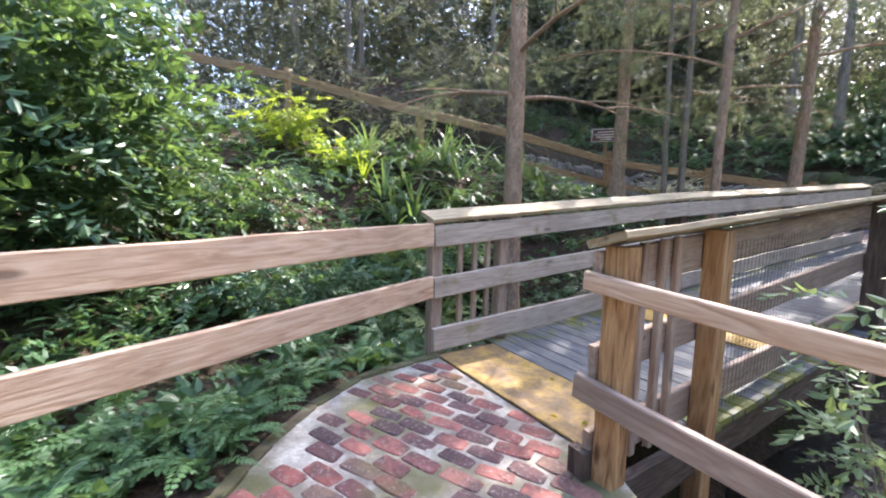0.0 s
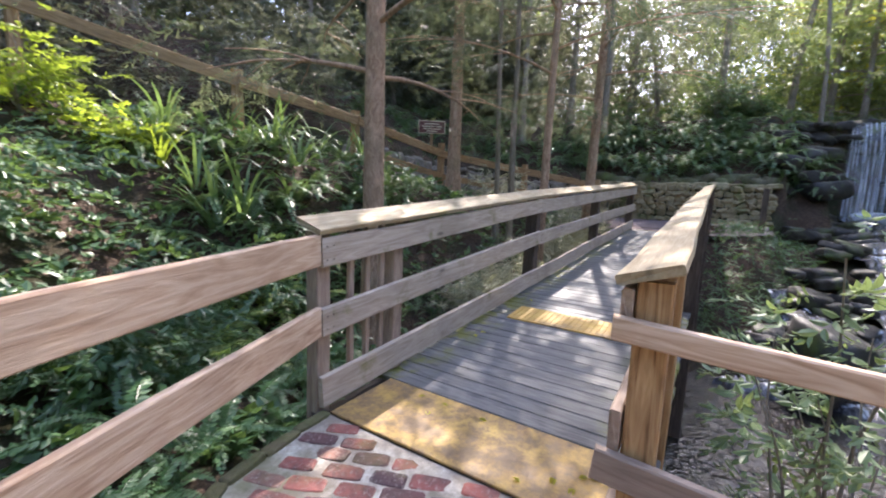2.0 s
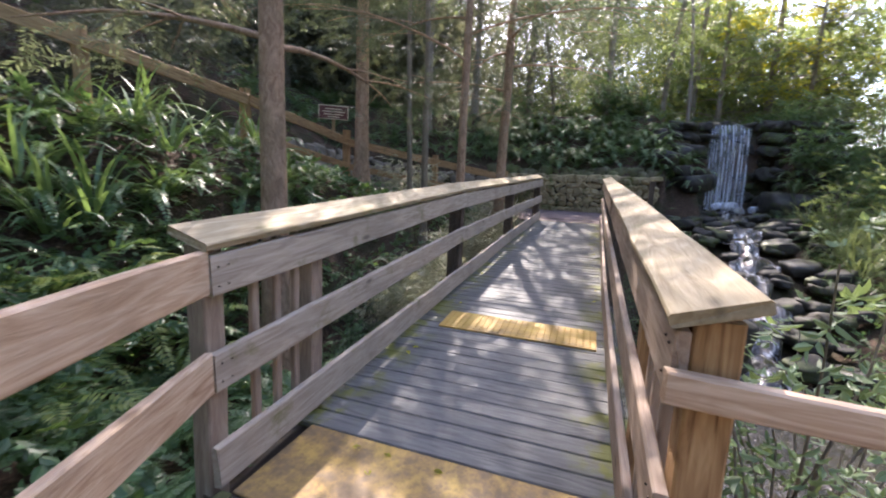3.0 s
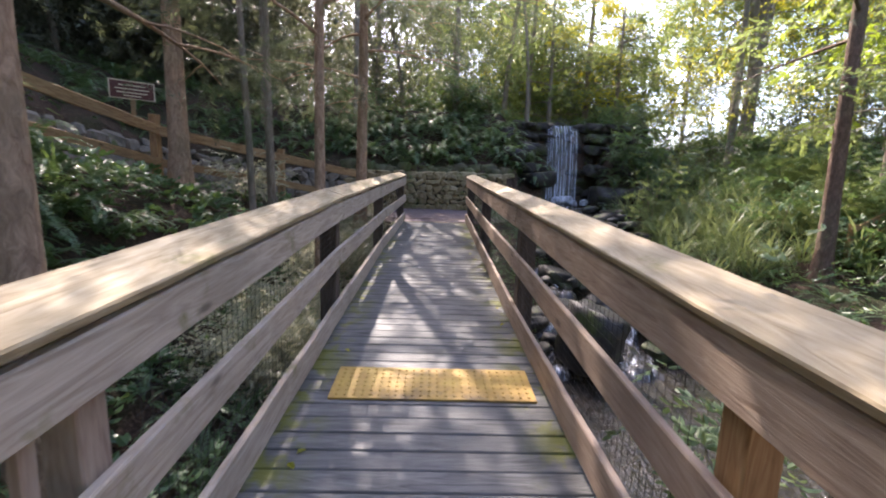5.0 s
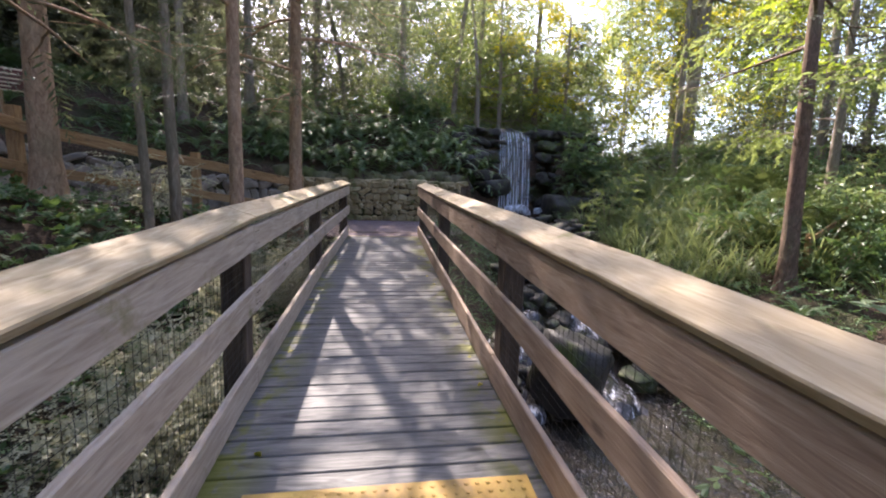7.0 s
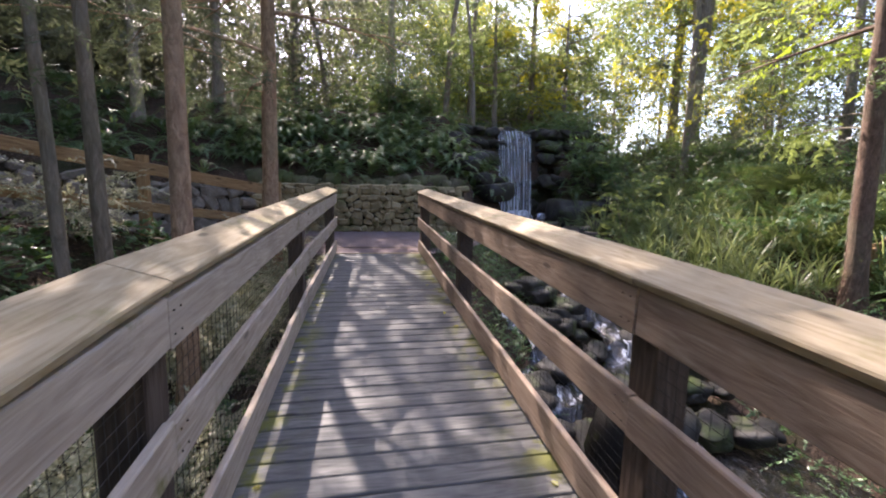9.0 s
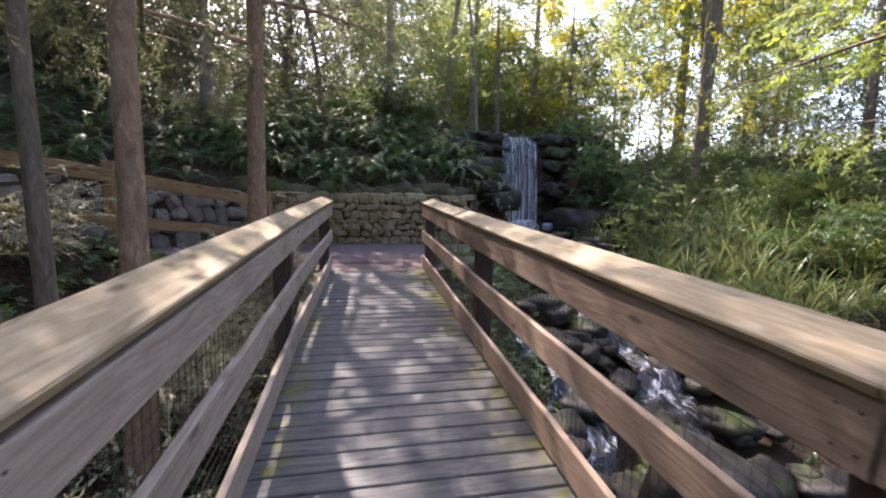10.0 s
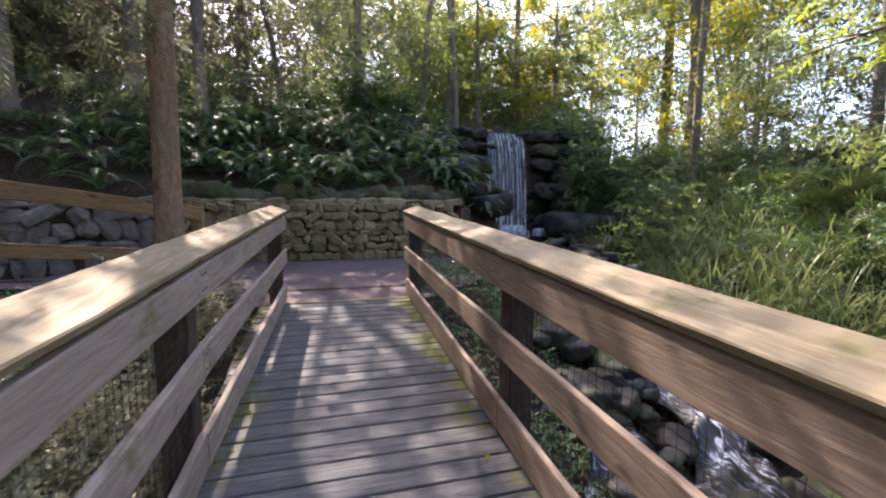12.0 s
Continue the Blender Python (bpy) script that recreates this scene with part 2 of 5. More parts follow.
def make_plate(name, worn):
    m = Nodes(name)
    v = m.coords((1, 1, 1), True)
    n1, n2 = m.noise(v, 30, 5, 0.7), m.noise(v, 3.0, 6, 0.65)
    col = m.ramp(n2, [(0.35, (0.58, 0.38, 0.09)), (0.52, (0.46, 0.28, 0.07)), (0.68, (0.20, 0.13, 0.06))])
    col = m.mix(m.remap(n1, 0.5, 0.75, 0, 0.6), col, (0.30, 0.19, 0.06))
    if worn:
        n3 = m.noise(v, 6.0, 6, 0.7)
        col = m.mix(m.remap(n3, 0.38, 0.60, 0.1, 0.95), col, (0.20, 0.13, 0.07))
        col = m.mix(m.remap(n1, 0.35, 0.6, 0.5, 0.0), col, (0.10, 0.07, 0.04))
    m.bump(n1, 0.3, 0.004)
    return m.done(col, 0.6, 0.4)


def make_water(name, base, rough, ripple):
    m = Nodes(name)
    v = m.coords((1.0, 1.0, 1.0), True)
    n1 = m.noise(v, ripple, 3, 0.55, 0.6)
    n2 = m.noise(v, ripple * 5, 2, 0.5)
    m.bump(m.math("ADD", n1, m.math("MULTIPLY", n2, 0.35)), 0.9, 0.06)
    return m.done((*base, 1), rough, 0.6)


def make_foam(name, lo, hi):
    m = Nodes(name)
    v = m.coords((1, 1, 1), True)
    st = m.noise(m.n("Mapping", Vector=v, Scale=(7, 7, 0.22)).outputs[0], 2.2, 3, 0.55)
    m.put(m.p, "Alpha", m.remap(st, 0.36, 0.64, lo, hi))
    return m.done((0.80, 0.83, 0.90, 1), 0.35, 0.3)


def make_rapid():
    m = Nodes("white_rapid_water")
    v = m.coords((1, 1, 1), True)
    st = m.noise(m.n("Mapping", Vector=v, Scale=(2.0, 4.2, 2.0)).outputs[0], 1.7, 5, 0.6, 0.8)
    col = m.ramp(st, [(0.48, (0.020, 0.019, 0.020)), (0.57, (0.10, 0.10, 0.115)), (0.68, (0.70, 0.72, 0.78))])
    m.bump(st, 0.6, 0.06)
    return m.done(col, 0.2, 0.45)


def plain(name, col, rough=0.6, metal=0.0):
    m = Nodes(name)
    n = m.noise(m.coords((1, 1, 1), True), 20, 4)
    m.put(m.p, "Metallic", metal)
    return m.done(m.ramp(n, [(0.3, tuple(c * 0.7 for c in col)), (0.7, col)]), rough)


SOIL, GRAVEL, CONCRETE, BRICK = make_soil(), make_gravel(), make_concrete(), make_brick()
PLATE, WORN_PLATE = make_plate("yellow_tactile_plastic", False), make_plate("worn_tactile_plastic", True)
POOL = make_water("pool_water", (0.022, 0.019, 0.016), 0.05, 5.0)
FOAM, VEIL, RAPID = make_foam("falling_water", 0.15, 0.62), make_foam("water_veil", 0.0, 0.26), make_rapid()
WIRE = plain("galvanised_wire", (0.06, 0.055, 0.05), 0.6, 0.5)
SIGN_BROWN = plain("sign_brown_paint", (0.10, 0.028, 0.018), 0.5)
SIGN_CREAM = plain("sign_cream_paint", (0.62, 0.50, 0.34), 0.5)
IRON = plain("rusty_nail_head", (0.05, 0.035, 0.03), 0.6, 0.7)

# ---- mesh helpers ----
rng = np.random.default_rng(7)


def quick_mesh(name, verts, faces, mat, smooth=False):
    """A mesh of quads (or of triangles) from arrays."""
    verts, faces = np.asarray(verts, np.float32), np.asarray(faces, np.int32)
    k = faces.shape[1]
    me = bpy.data.meshes.new(name)
    me.vertices.add(len(verts)), me.loops.add(faces.size), me.polygons.add(len(faces))
    me.vertices.foreach_set("co", verts.ravel())
    me.loops.foreach_set("vertex_index", faces.ravel())
    me.polygons.foreach_set("loop_start", np.arange(0, faces.size, k, dtype=np.int32))
    me.polygons.foreach_set("loop_total", np.full(len(faces), k, np.int32))
    me.polygons.foreach_set("use_smooth", np.full(len(faces), smooth))
    me.update(calc_edges=True)
    me.materials.append(mat)
    return me


def thing(name, at, label, category, group="", kind=""):
    ob = new(name)
    ob.empty_display_size = 0.1
    ob.location = at
    return tagged(ob, label, category, group, kind)


def part(name, data, parent, m=None, label=""):
    """A mesh as a part of a thing; m is its place in the world."""
    ob = new(name, data)
    if m is not None:
        ob.matrix_basis = m
    if parent is not None:
        ob.parent = parent
        base = Matrix.Translation(parent.location) if parent.parent is None else Matrix.Translation(parent.parent.location) @ parent.matrix_parent_inverse @ parent.matrix_basis
        ob.matrix_parent_inverse = base.inverted()
    return tagged(ob, label)


def beam_mesh(name, length, w, t, mat, rough=0.0025, chamfer=0.006):
    """A sawn board along x, w wide in y and t thick in z, with worn edges and a little warp."""
    n = max(3, int(length / 0.35) + 2)
    xs = np.linspace(-length / 2, length / 2, n)
    c = min(chamfer, 0.3 * min(w, t))
    a, b = w / 2, t / 2
    ring = np.array([(a - c, b), (a, b - c), (a, -b + c), (a - c, -b), (-a + c, -b), (-a, -b + c), (-a, b - c), (-a + c, b)])
    v = np.zeros((n, 8, 3))
    v[:, :, 0] = xs[:, None]
    v[:, :, 1:] = ring[None]
    v[:, :, 1] += rng.normal(0, rough, (n, 1))
    v[:, :, 2] += rng.normal(0, rough * 0.6, (n, 1))
    v[0, :, 0] += rng.normal(0, 0.003, 8)
    v[-1, :, 0] += rng.normal(0, 0.003, 8)
    i = np.arange(n - 1)[:, None] * 8
    j = np.arange(8)[None]
    q = np.stack([i + j, i + 8 + j, i + 8 + (j + 1) % 8, i + (j + 1) % 8], -1).reshape(-1, 4)
    e = (n - 1) * 8
    caps = [(0, 1, 2, 7), (2, 3, 6, 7), (3, 4, 5, 6), (e + 7, e + 2, e + 1, e), (e + 7, e + 6, e + 3, e + 2), (e + 6, e + 5, e + 4, e + 3)]
    return quick_mesh(name, v.reshape(-1, 3), np.vstack([q, caps]), mat)


def along(p0, p1, thick=(0, 1, 0)):
    """The pose of a beam between two points whose thickness faces 'thick'."""
    p0, p1 = Vector(p0), Vector(p1)
    x = (p1 - p0).normalized()
    z = Vector(thick)
    z = (z - x * z.dot(x)).normalized()
    y = z.cross(x)
    m = Matrix((x, y, z)).transposed().to_4x4()
    m.translation = (p0 + p1) / 2
    return m


def beam(name, p0, p1, w, t, mat, parent, thick=(0, 1, 0), label=""):
    length = (Vector(p1) - Vector(p0)).length
    return part(name, beam_mesh(name, length, w, t, mat), parent, along(p0, p1, thick), label)


def tube(points, radii, sides=8, wobble=0.0):
    """Vertices and quads of a tapered tube along points."""
    pts = np.asarray(points, float)
    n = len(pts)
    tang = np.gradient(pts, axis=0)
    tang /= np.linalg.norm(tang, axis=1)[:, None]
    ref = np.where(np.abs(tang[:, 2:3]) > 0.9, np.array([[1.0, 0, 0]]), np.array([[0, 0, 1.0]]))
    u = np.cross(tang, ref)
    u /= np.linalg.norm(u, axis=1)[:, None]
    w = np.cross(tang, u)
    ang = np.linspace(0, 2 * np.pi, sides, endpoint=False)
    r = np.asarray(radii)[:, None] * (1 + wobble * rng.normal(0, 1, (n, sides)))
    v = pts[:, None] + r[..., None] * (np.cos(ang)[None, :, None] * u[:, None] + np.sin(ang)[None, :, None] * w[:, None])
    i, j = np.arange(n - 1)[:, None] * sides, np.arange(sides)[None]
    f = np.stack([i + j, i + (j + 1) % sides, i + sides + (j + 1) % sides, i + sides + j], -1).reshape(-1, 4)
    return v.reshape(-1, 3), f


def join(parts):
    vs, fs, k = [], [], 0
    for v, f in parts:
        vs.append(v), fs.append(np.asarray(f) + k)
        k += len(v)
    return np.vstack(vs), np.vstack(fs)


def scatter(base, mats):
    """Copies of base (vertices, quads) at an array of 4x4 poses, as one mesh's data."""
    v, f = base
    m = np.asarray(mats, np.float32)
    h = np.concatenate([v, np.ones((len(v), 1))], 1).astype(np.float32)
    out = np.einsum("nij,vj->nvi", m[:, :3, :], h)
    faces = f[None] + (np.arange(len(m)) * len(v))[:, None, None]
    return out.reshape(-1, 3), faces.reshape(-1, f.shape[1])


def poses(pos, yaw, pitch, roll, scale):
    """Arrays to 4x4 poses: roll about x, pitch lifts x, then yaw about z."""
    pos = np.asarray(pos, float)
    n = len(pos)
    yaw, pitch, roll, scale = (np.broadcast_to(np.asarray(a, float), (n,)) for a in (yaw, pitch, roll, scale))
    cy, sy, cp, sp, cr, sr = np.cos(yaw), np.sin(yaw), np.cos(pitch), np.sin(pitch), np.cos(roll), np.sin(roll)
    m = np.zeros((n, 4, 4))
    m[:, 0, 0], m[:, 1, 0], m[:, 2, 0] = cy * cp, sy * cp, sp
    ax = np.stack([-sy, cy, np.zeros(n)], 1)
    up = np.stack([-cy * sp, -sy * sp, cp], 1)
    m[:, :3, 1] = ax * cr[:, None] + up * sr[:, None]
    m[:, :3, 2] = up * cr[:, None] - ax * sr[:, None]
    m[:, :3, :3] *= scale[:, None, None]
    m[:, :3, 3] = pos
    m[:, 3, 3] = 1
    return m


def leaf_quad(p, d, side, length, width, fold=0.25):
    """One leaf: a folded rhomb from p along d."""
    d, side = np.asarray(d, float), np.asarray(side, float)
    up = np.cross(d, side)
    mid = p + d * length * 0.45
    return np.array([p, mid + side * width / 2 + up * fold * width / 2, p + d * length, mid - side * width / 2 + up * fold * width / 2])


def leaf_oval(p, d, side, length, width, fold=0.25):
    """One leaf of two curved halves: six points, two quads."""
    d, side = np.asarray(d, float), np.asarray(side, float)
    up = np.cross(d, side)
    a, c = p + d * length * 0.30, p + d * length * 0.68 - up * length * 0.04
    e = side * width / 2
    lift = up * fold * width / 2
    tip = p + d * length - up * length * 0.12
    left = [p, a + e + lift, c + 0.8 * e + lift, tip]
    right = [p, tip, c - 0.8 * e + lift, a - e + lift]
    return np.array(left + right)


def spray(count, length, leaf_len, leaf_w, angle=0.9, droop=0.25, jitter=0.3, seed=1, shape=leaf_quad):
    """A leafy twig along x."""
    r = np.random.default_rng(seed)
    vs = []
    for i in range(count):
        s = (i + 0.6) / count
        p = np.array([s * length, 0, -droop * length * s * s])
        sg = 1 if i % 2 else -1
        a = angle * (1 - 0.6 * s) * sg + r.normal(0, jitter)
        d = np.array([np.cos(a), np.sin(a), r.normal(-0.15, jitter)])
        d /= np.linalg.norm(d)
        side = np.cross(d, [0, 0, 1.0] + r.normal(0, jitter, 3))
        side /= np.linalg.norm(side)
        k = leaf_len * r.uniform(0.7, 1.15) * (1 - 0.35 * s * s)
        vs.append(shape(p, d, side, k, leaf_w * k / leaf_len))
    v = np.vstack(vs)
    return v, np.arange(len(v)).reshape(-1, 4)


def frond(length, pairs, pinna, width, arch, seed, curl=0.0, shape=leaf_quad, upright=1.15):
    """A fern frond along x that rises and arches over, with paired leaflets."""
    r = np.random.default_rng(seed)
    vs = []
    s = np.linspace(0, 1, pairs)
    theta = upright - arch * s
    step = length / pairs
    x, z = np.cumsum(np.cos(theta)) * step, np.cumsum(np.sin(theta)) * step
    for i in range(pairs):
        t = np.array([np.cos(theta[i]), 0, np.sin(theta[i])])
        p = np.array([x[i], curl * s[i] ** 2, z[i]])
        taper = np.sin(np.pi * min(1.0, 0.12 + 0.9 * s[i])) ** 0.6 if s[i] > 0.08 else 0.3
        for sg in (1, -1):
            d = np.array([0.5 * t[0], sg, 0.5 * t[2] - 0.22]) + r.normal(0, 0.10, 3)
            d /= np.linalg.norm(d)
            side = t - d * t.dot(d)
            side /= np.linalg.norm(side)
            vs.append(shape(p, d, side, pinna * taper * r.uniform(0.85, 1.1), width, 0.15))
    stem_pts = np.stack([x, curl * s ** 2, z], 1)[:: max(1, pairs // 6)]
    v = np.vstack(vs)
    f = np.arange(len(v)).reshape(-1, 4)
    sv, sf = tube(np.vstack([[0, 0, 0], stem_pts]), np.linspace(0.004, 0.0015, len(stem_pts) + 1), 3)
    return join([(v, f), (sv, sf)])


def blade_clump(count, length, width, seed, spread=0.9):
    """Arching strap leaves from one root."""
    r = np.random.default_rng(seed)
    out = []
    for _ in range(count):
        yaw, lean, k = r.uniform(0, 6.283), r.uniform(0.25, spread), length * r.uniform(0.6, 1.15)
        s = np.linspace(0, 1, 5)
        th = 1.45 - lean * 0.5 - lean * 2.0 * s ** 1.5
        px, pz = np.cumsum(np.cos(th)) * k / 5, np.cumsum(np.sin(th)) * k / 5
        w = width * np.array([0.7, 1, 0.95, 0.65, 0.08]) / 2
        c, sn = np.cos(yaw), np.sin(yaw)
        a = np.stack([px * c - w * sn, px * sn + w * c, pz], 1)
        b = np.stack([px * c + w * sn, px * sn - w * c, pz], 1)
        v = np.stack([a, b], 1).reshape(-1, 3)
        f = np.array([[2 * i, 2 * i + 1, 2 * i + 3, 2 * i + 2] for i in range(4)])
        out.append((v, f))
    return join(out)


def rock_mesh(name, mat, seed, sub=3, lumps=1.0, flat=1.0):
    bm = bmesh.new()
    bmesh.ops.create_icosphere(bm, subdivisions=sub, radius=0.5)
    for v in bm.verts:
        p = v.co * 2.2 + Vector((seed * 7.3, seed * 1.9, 0))
        k = 1 + lumps * (0.32 * noise.noise(p) + 0.20 * noise.noise(p * 2.7) + 0.09 * noise.noise(p * 6))
        v.co *= k
        v.co.x = max(-0.42, min(0.42, v.co.x))
        v.co.z = max(-0.40 * flat, min(0.40 * flat, v.co.z))
    me = bpy.data.meshes.new(name)
    bm.to_mesh(me)
    bm.free()
    me.polygons.foreach_set("use_smooth", [False] * len(me.polygons) if sub < 3 else [True] * len(me.polygons))
    me.materials.append(mat)
    return me

# ---- ground ----


def sm(a, b, v):
    t = np.clip((np.asarray(v, float) - a) / (b - a), 0, 1)
    return t * t * (3 - 2 * t)


FENCE_X, FENCE_Y = [-6.0, 2.0, 4.1, 6.2, 9.1, 12.3], [13.5, 9.35, 7.6, 7.0, 6.9, 3.7]
WALL_LINE = [(14.35, -0.35), (14.35, 4.6), (13.5, 6.5), (11.3, 8.4), (8.0, 9.0), (5.0, 10.4)]
STREAM_X = [2.0, 5.2, 7.0, 9.5, 13.0, 17.6]
STREAM_Y = [-1.2, -0.5, -1.0, -1.75, -2.3, -2.8]
STREAM_Z = [-1.6, -1.6, -1.55, -0.95, 0.15, 0.80]
POOL_Z = -1.32


def path_z(x, y):
    flat = np.clip(0.515 + 0.05 * (x - 11.4), 0.4, 0.66)
    slope = np.maximum(flat, 1.25 - 0.1445 * (x - 9.1) + 0.0315 * (y - 6.9))
    return flat + (slope - flat) * sm(3.4, 5.6, y)


def behind_wall(x, y):
    """Signed distance past the stone wall (positive on the bank behind it)."""
    best, sign = np.full(x.shape, 1e9), np.zeros(x.shape)
    for (ax, ay), (bx, by) in zip(WALL_LINE[:-1], WALL_LINE[1:]):
        dx, dy = bx - ax, by - ay
        t = np.clip(((x - ax) * dx + (y - ay) * dy) / (dx * dx + dy * dy), 0, 1)
        d = np.hypot(x - ax - t * dx, y - ay - t * dy)
        s = np.sign((y - ay) * dx - (x - ax) * dy) * -1
        sign = np.where(d < best, s, sign)
        best = np.minimum(d, best)
    return best * sign


def ground_z(x, y):
    x, y = np.asarray(x, float), np.asarray(y, float)
    yf = np.interp(x, FENCE_X, FENCE_Y)
    left = np.interp(x, [1.0, 2.2, 4.0, 6.0, 8.6, 11.2, 12.0], [-0.04, -0.4, -0.85, -0.65, -0.2, 0.40, 0.57])
    right = np.interp(x, [1.5, 2.0, 3.0, 5.0, 7.0, 9.0, 11.2, 12.0], [-0.04, -0.7, -1.45, -1.6, -1.5, -1.0, 0.3, 0.57])
    floor = right + (left - right) * sm(0.6, 3.0, y)
    lo = np.where(x < 1.66, 2.85 + 0.345 * (x - 1.66), 3.1)
    t = (y - lo) / np.maximum(yf - lo, 0.5)
    pz = path_z(x, y)
    h = floor + (pz - floor) * sm(0.12, 0.93, t)
    h = np.where(y > yf, pz, h)
    # stream and the bank across it
    yc, zc = np.interp(x, STREAM_X, STREAM_Y), np.interp(x, STREAM_X, STREAM_Z)
    across = np.clip(-0.1 + 0.16 * (x - 9.1) - 0.32 * (y + 5.4), -1.6, 3.6)
    across = np.maximum(across, zc + 0.15)
    low = zc + (across - zc) * sm(0.7, 2.4, yc - y)
    near = zc + (h - zc) * sm(1.2, 2.5, y - yc)
    wet = sm(2.0, 3.2, x)
    hs = np.where(y < yc, low, near)
    h = h + (hs - h) * np.where(y < 2.5, wet, 0)
    h = np.where((x < 3.2) & (y < 0.9), np.minimum(h, -0.04 - 1.5 * sm(1.7, 3.2, x) - 0.9 * sm(0.6, -2.5, y)), h)
    # bank behind the wall and the ledge of the fall
    d = behind_wall(x, y)
    up = pz + 1.08 + 0.72 * np.clip(d, 0, 3.3)
    h = np.where((d > 0.05) & (y > -0.6) & (x > 4), np.maximum(h, up), h)
    ledge = 3.62 * sm(17.35, 17.6, x) + 0.0 * y
    h = np.where((y <= -0.6) & (y > -5.5) & (x > 17.35), np.maximum(h, ledge), h)
    h = np.where((y <= -0.6) & (y > -1.7) & (x > 14.4), np.maximum(h, 0.7 + 0.9 * np.clip(x - 14.4, 0, 3.3)), h)
    h = np.where((y <= -4.2) & (y > -7.0) & (x > 15.5), np.maximum(h, (0.9 + 1.3 * np.clip(x - 15.5, 0, 2.1)) * sm(-7.0, -5.2, y)), h)
    bumps = 0.05 * np.sin(2.1 * x + 1.3 * y) * np.cos(1.7 * y - 0.8 * x) + 0.03 * np.sin(5.3 * x) * np.cos(4.7 * y)
    flat = sm(1.75, 2.3, x) * (1 - ((x > 11.2) & (d < 0) & (y > -0.6) & (y < yf + 2)) * 1.0)
    return h + bumps * np.maximum(flat, (y > lo + 0.3) & (x < 2))


def make_ground():
    far = np.array([8, 14, 24, 45, 90, 200, 500, 1500])
    gx = np.concatenate([-6 - far[::-1], np.arange(-6, 24.01, 0.17), 24 + far])
    gy = np.concatenate([-14 - far[::-1], np.arange(-14, 15.01, 0.17), 15 + far])
    X, Y = np.meshgrid(gx, gy, indexing="ij")
    Z = ground_z(np.clip(X, -30, 40), np.clip(Y, -25, 25))
    v = np.stack([X, Y, Z], -1).reshape(-1, 3)
    n, k = len(gx), len(gy)
    i, j = np.meshgrid(np.arange(n - 1), np.arange(k - 1), indexing="ij")
    a = (i * k + j).ravel()
    me = quick_mesh("ground", v, np.stack([a, a + k, a + k + 1, a + 1], 1), SOIL, True)
    tagged(new("ground", me), "brown leaf-littered woodland soil of a shaded stream valley", "ground", kind="structure")


def slab(name, outline, z0, z1, mat, label, category):
    """A flat slab with an outline in plan."""
    bm = bmesh.new()
    f = bm.faces.new([bm.verts.new((x, y, z0)) for x, y in outline])
    r = bmesh.ops.extrude_face_region(bm, geom=[f])
    for g in r["geom"]:
        if isinstance(g, bmesh.types.BMVert):
            g.co.z = z1
    bmesh.ops.recalc_face_normals(bm, faces=bm.faces)
    me = bpy.data.meshes.new(name)
    bm.to_mesh(me)
    bm.free()
    me.materials.append(mat)
    return tagged(new(name, me), label, category, kind="structure")


make_ground()
# mortar bed of the brick path; its outer edge swings out towards the bridge
PATH_EDGE = [(-4.0, 0.55), (-1.2, 1.15), (-0.3, 1.55), (0.06, 1.86), (0.31, 2.18), (0.62, 2.46), (1.0, 2.70), (1.695, 2.80)]
brick_path = slab("brick_path", PATH_EDGE + [(1.695, 1.12), (1.45, 0.6), (1.35, -0.6), (1.1, -3.0), (-4.0, -3.0)], -0.25, -0.014, CONCRETE, "old red brick path set in pale worn mortar", "path")
landing_outline = [(11.38, 0.85), (11.38, 3.1), (12.3, 3.6), (11.4, 5.1), (9.2, 7.0), (6.3, 7.1), (4.3, 7.7), (4.8, 10.3), (8.0, 8.95), (11.25, 8.35), (13.45, 6.45), (14.3, 4.6), (14.3, -0.3), (12.4, -0.3)]


def make_landing():
    """The gravel path from the end of the bridge up the slope."""
    bm = bmesh.new()
    verts = [bm.verts.new((x, y, 0)) for x, y in landing_outline]
    bm.faces.new(verts)
    bmesh.ops.triangulate(bm, faces=bm.faces)
    for _ in range(3):
        bmesh.ops.subdivide_edges(bm, edges=bm.edges, cuts=1, use_grid_fill=True)
    for v in bm.verts:
        v.co.z = float(path_z(v.co.x, v.co.y)) + 0.02 + 0.012 * noise.noise(v.co * 2.0)
    me = bpy.data.meshes.new("path")
    bm.to_mesh(me)
    bm.free()
    me.materials.append(GRAVEL)
    tagged(new("path", me), "purplish packed gravel path climbing past the stone wall", "path", kind="structure")


make_landing()

# ---- footbridge ----
SLOPE, X0, X1 = 0.060, 2.27, 11.36


def zb(x):
    """Height of the deck, which climbs a little more steeply towards the far end."""
    return float(np.interp(x, [1.9, 2.3, 4.1, 6.4, 8.5, 11.36, 13.0], [0.0, 0.005, 0.080, 0.205, 0.345, 0.545, 0.66]))


def zr(x):
    """Height of the underside of the cap rail."""
    return float(np.interp(x, [1.5, 5.36, 8.56, 11.62], [1.080, 1.318, 1.470, 1.640]))


bridge = thing("footbridge", (6.5, 2.0, 0.0), "weathered grey plank footbridge over a rocky stream", "footbridge")
pitch = (X1 - X0) / 62
plank = beam_mesh("deck_board", 1.86, pitch - 0.009, 0.038, DECK, 0.0012)
for i in range(62):
    x = X0 + (i + 0.5) * pitch
    part("deck_board", plank, bridge, Matrix.Translation((x, 2.0 + rng.normal(0, 0.006), zb(x) - 0.021 + rng.normal(0, 0.0012))) @ pose(0, 0, 0, math.degrees(0), math.degrees(-math.atan(SLOPE)), 0) @ pose(0, 0, 0, 0, 0, 90))
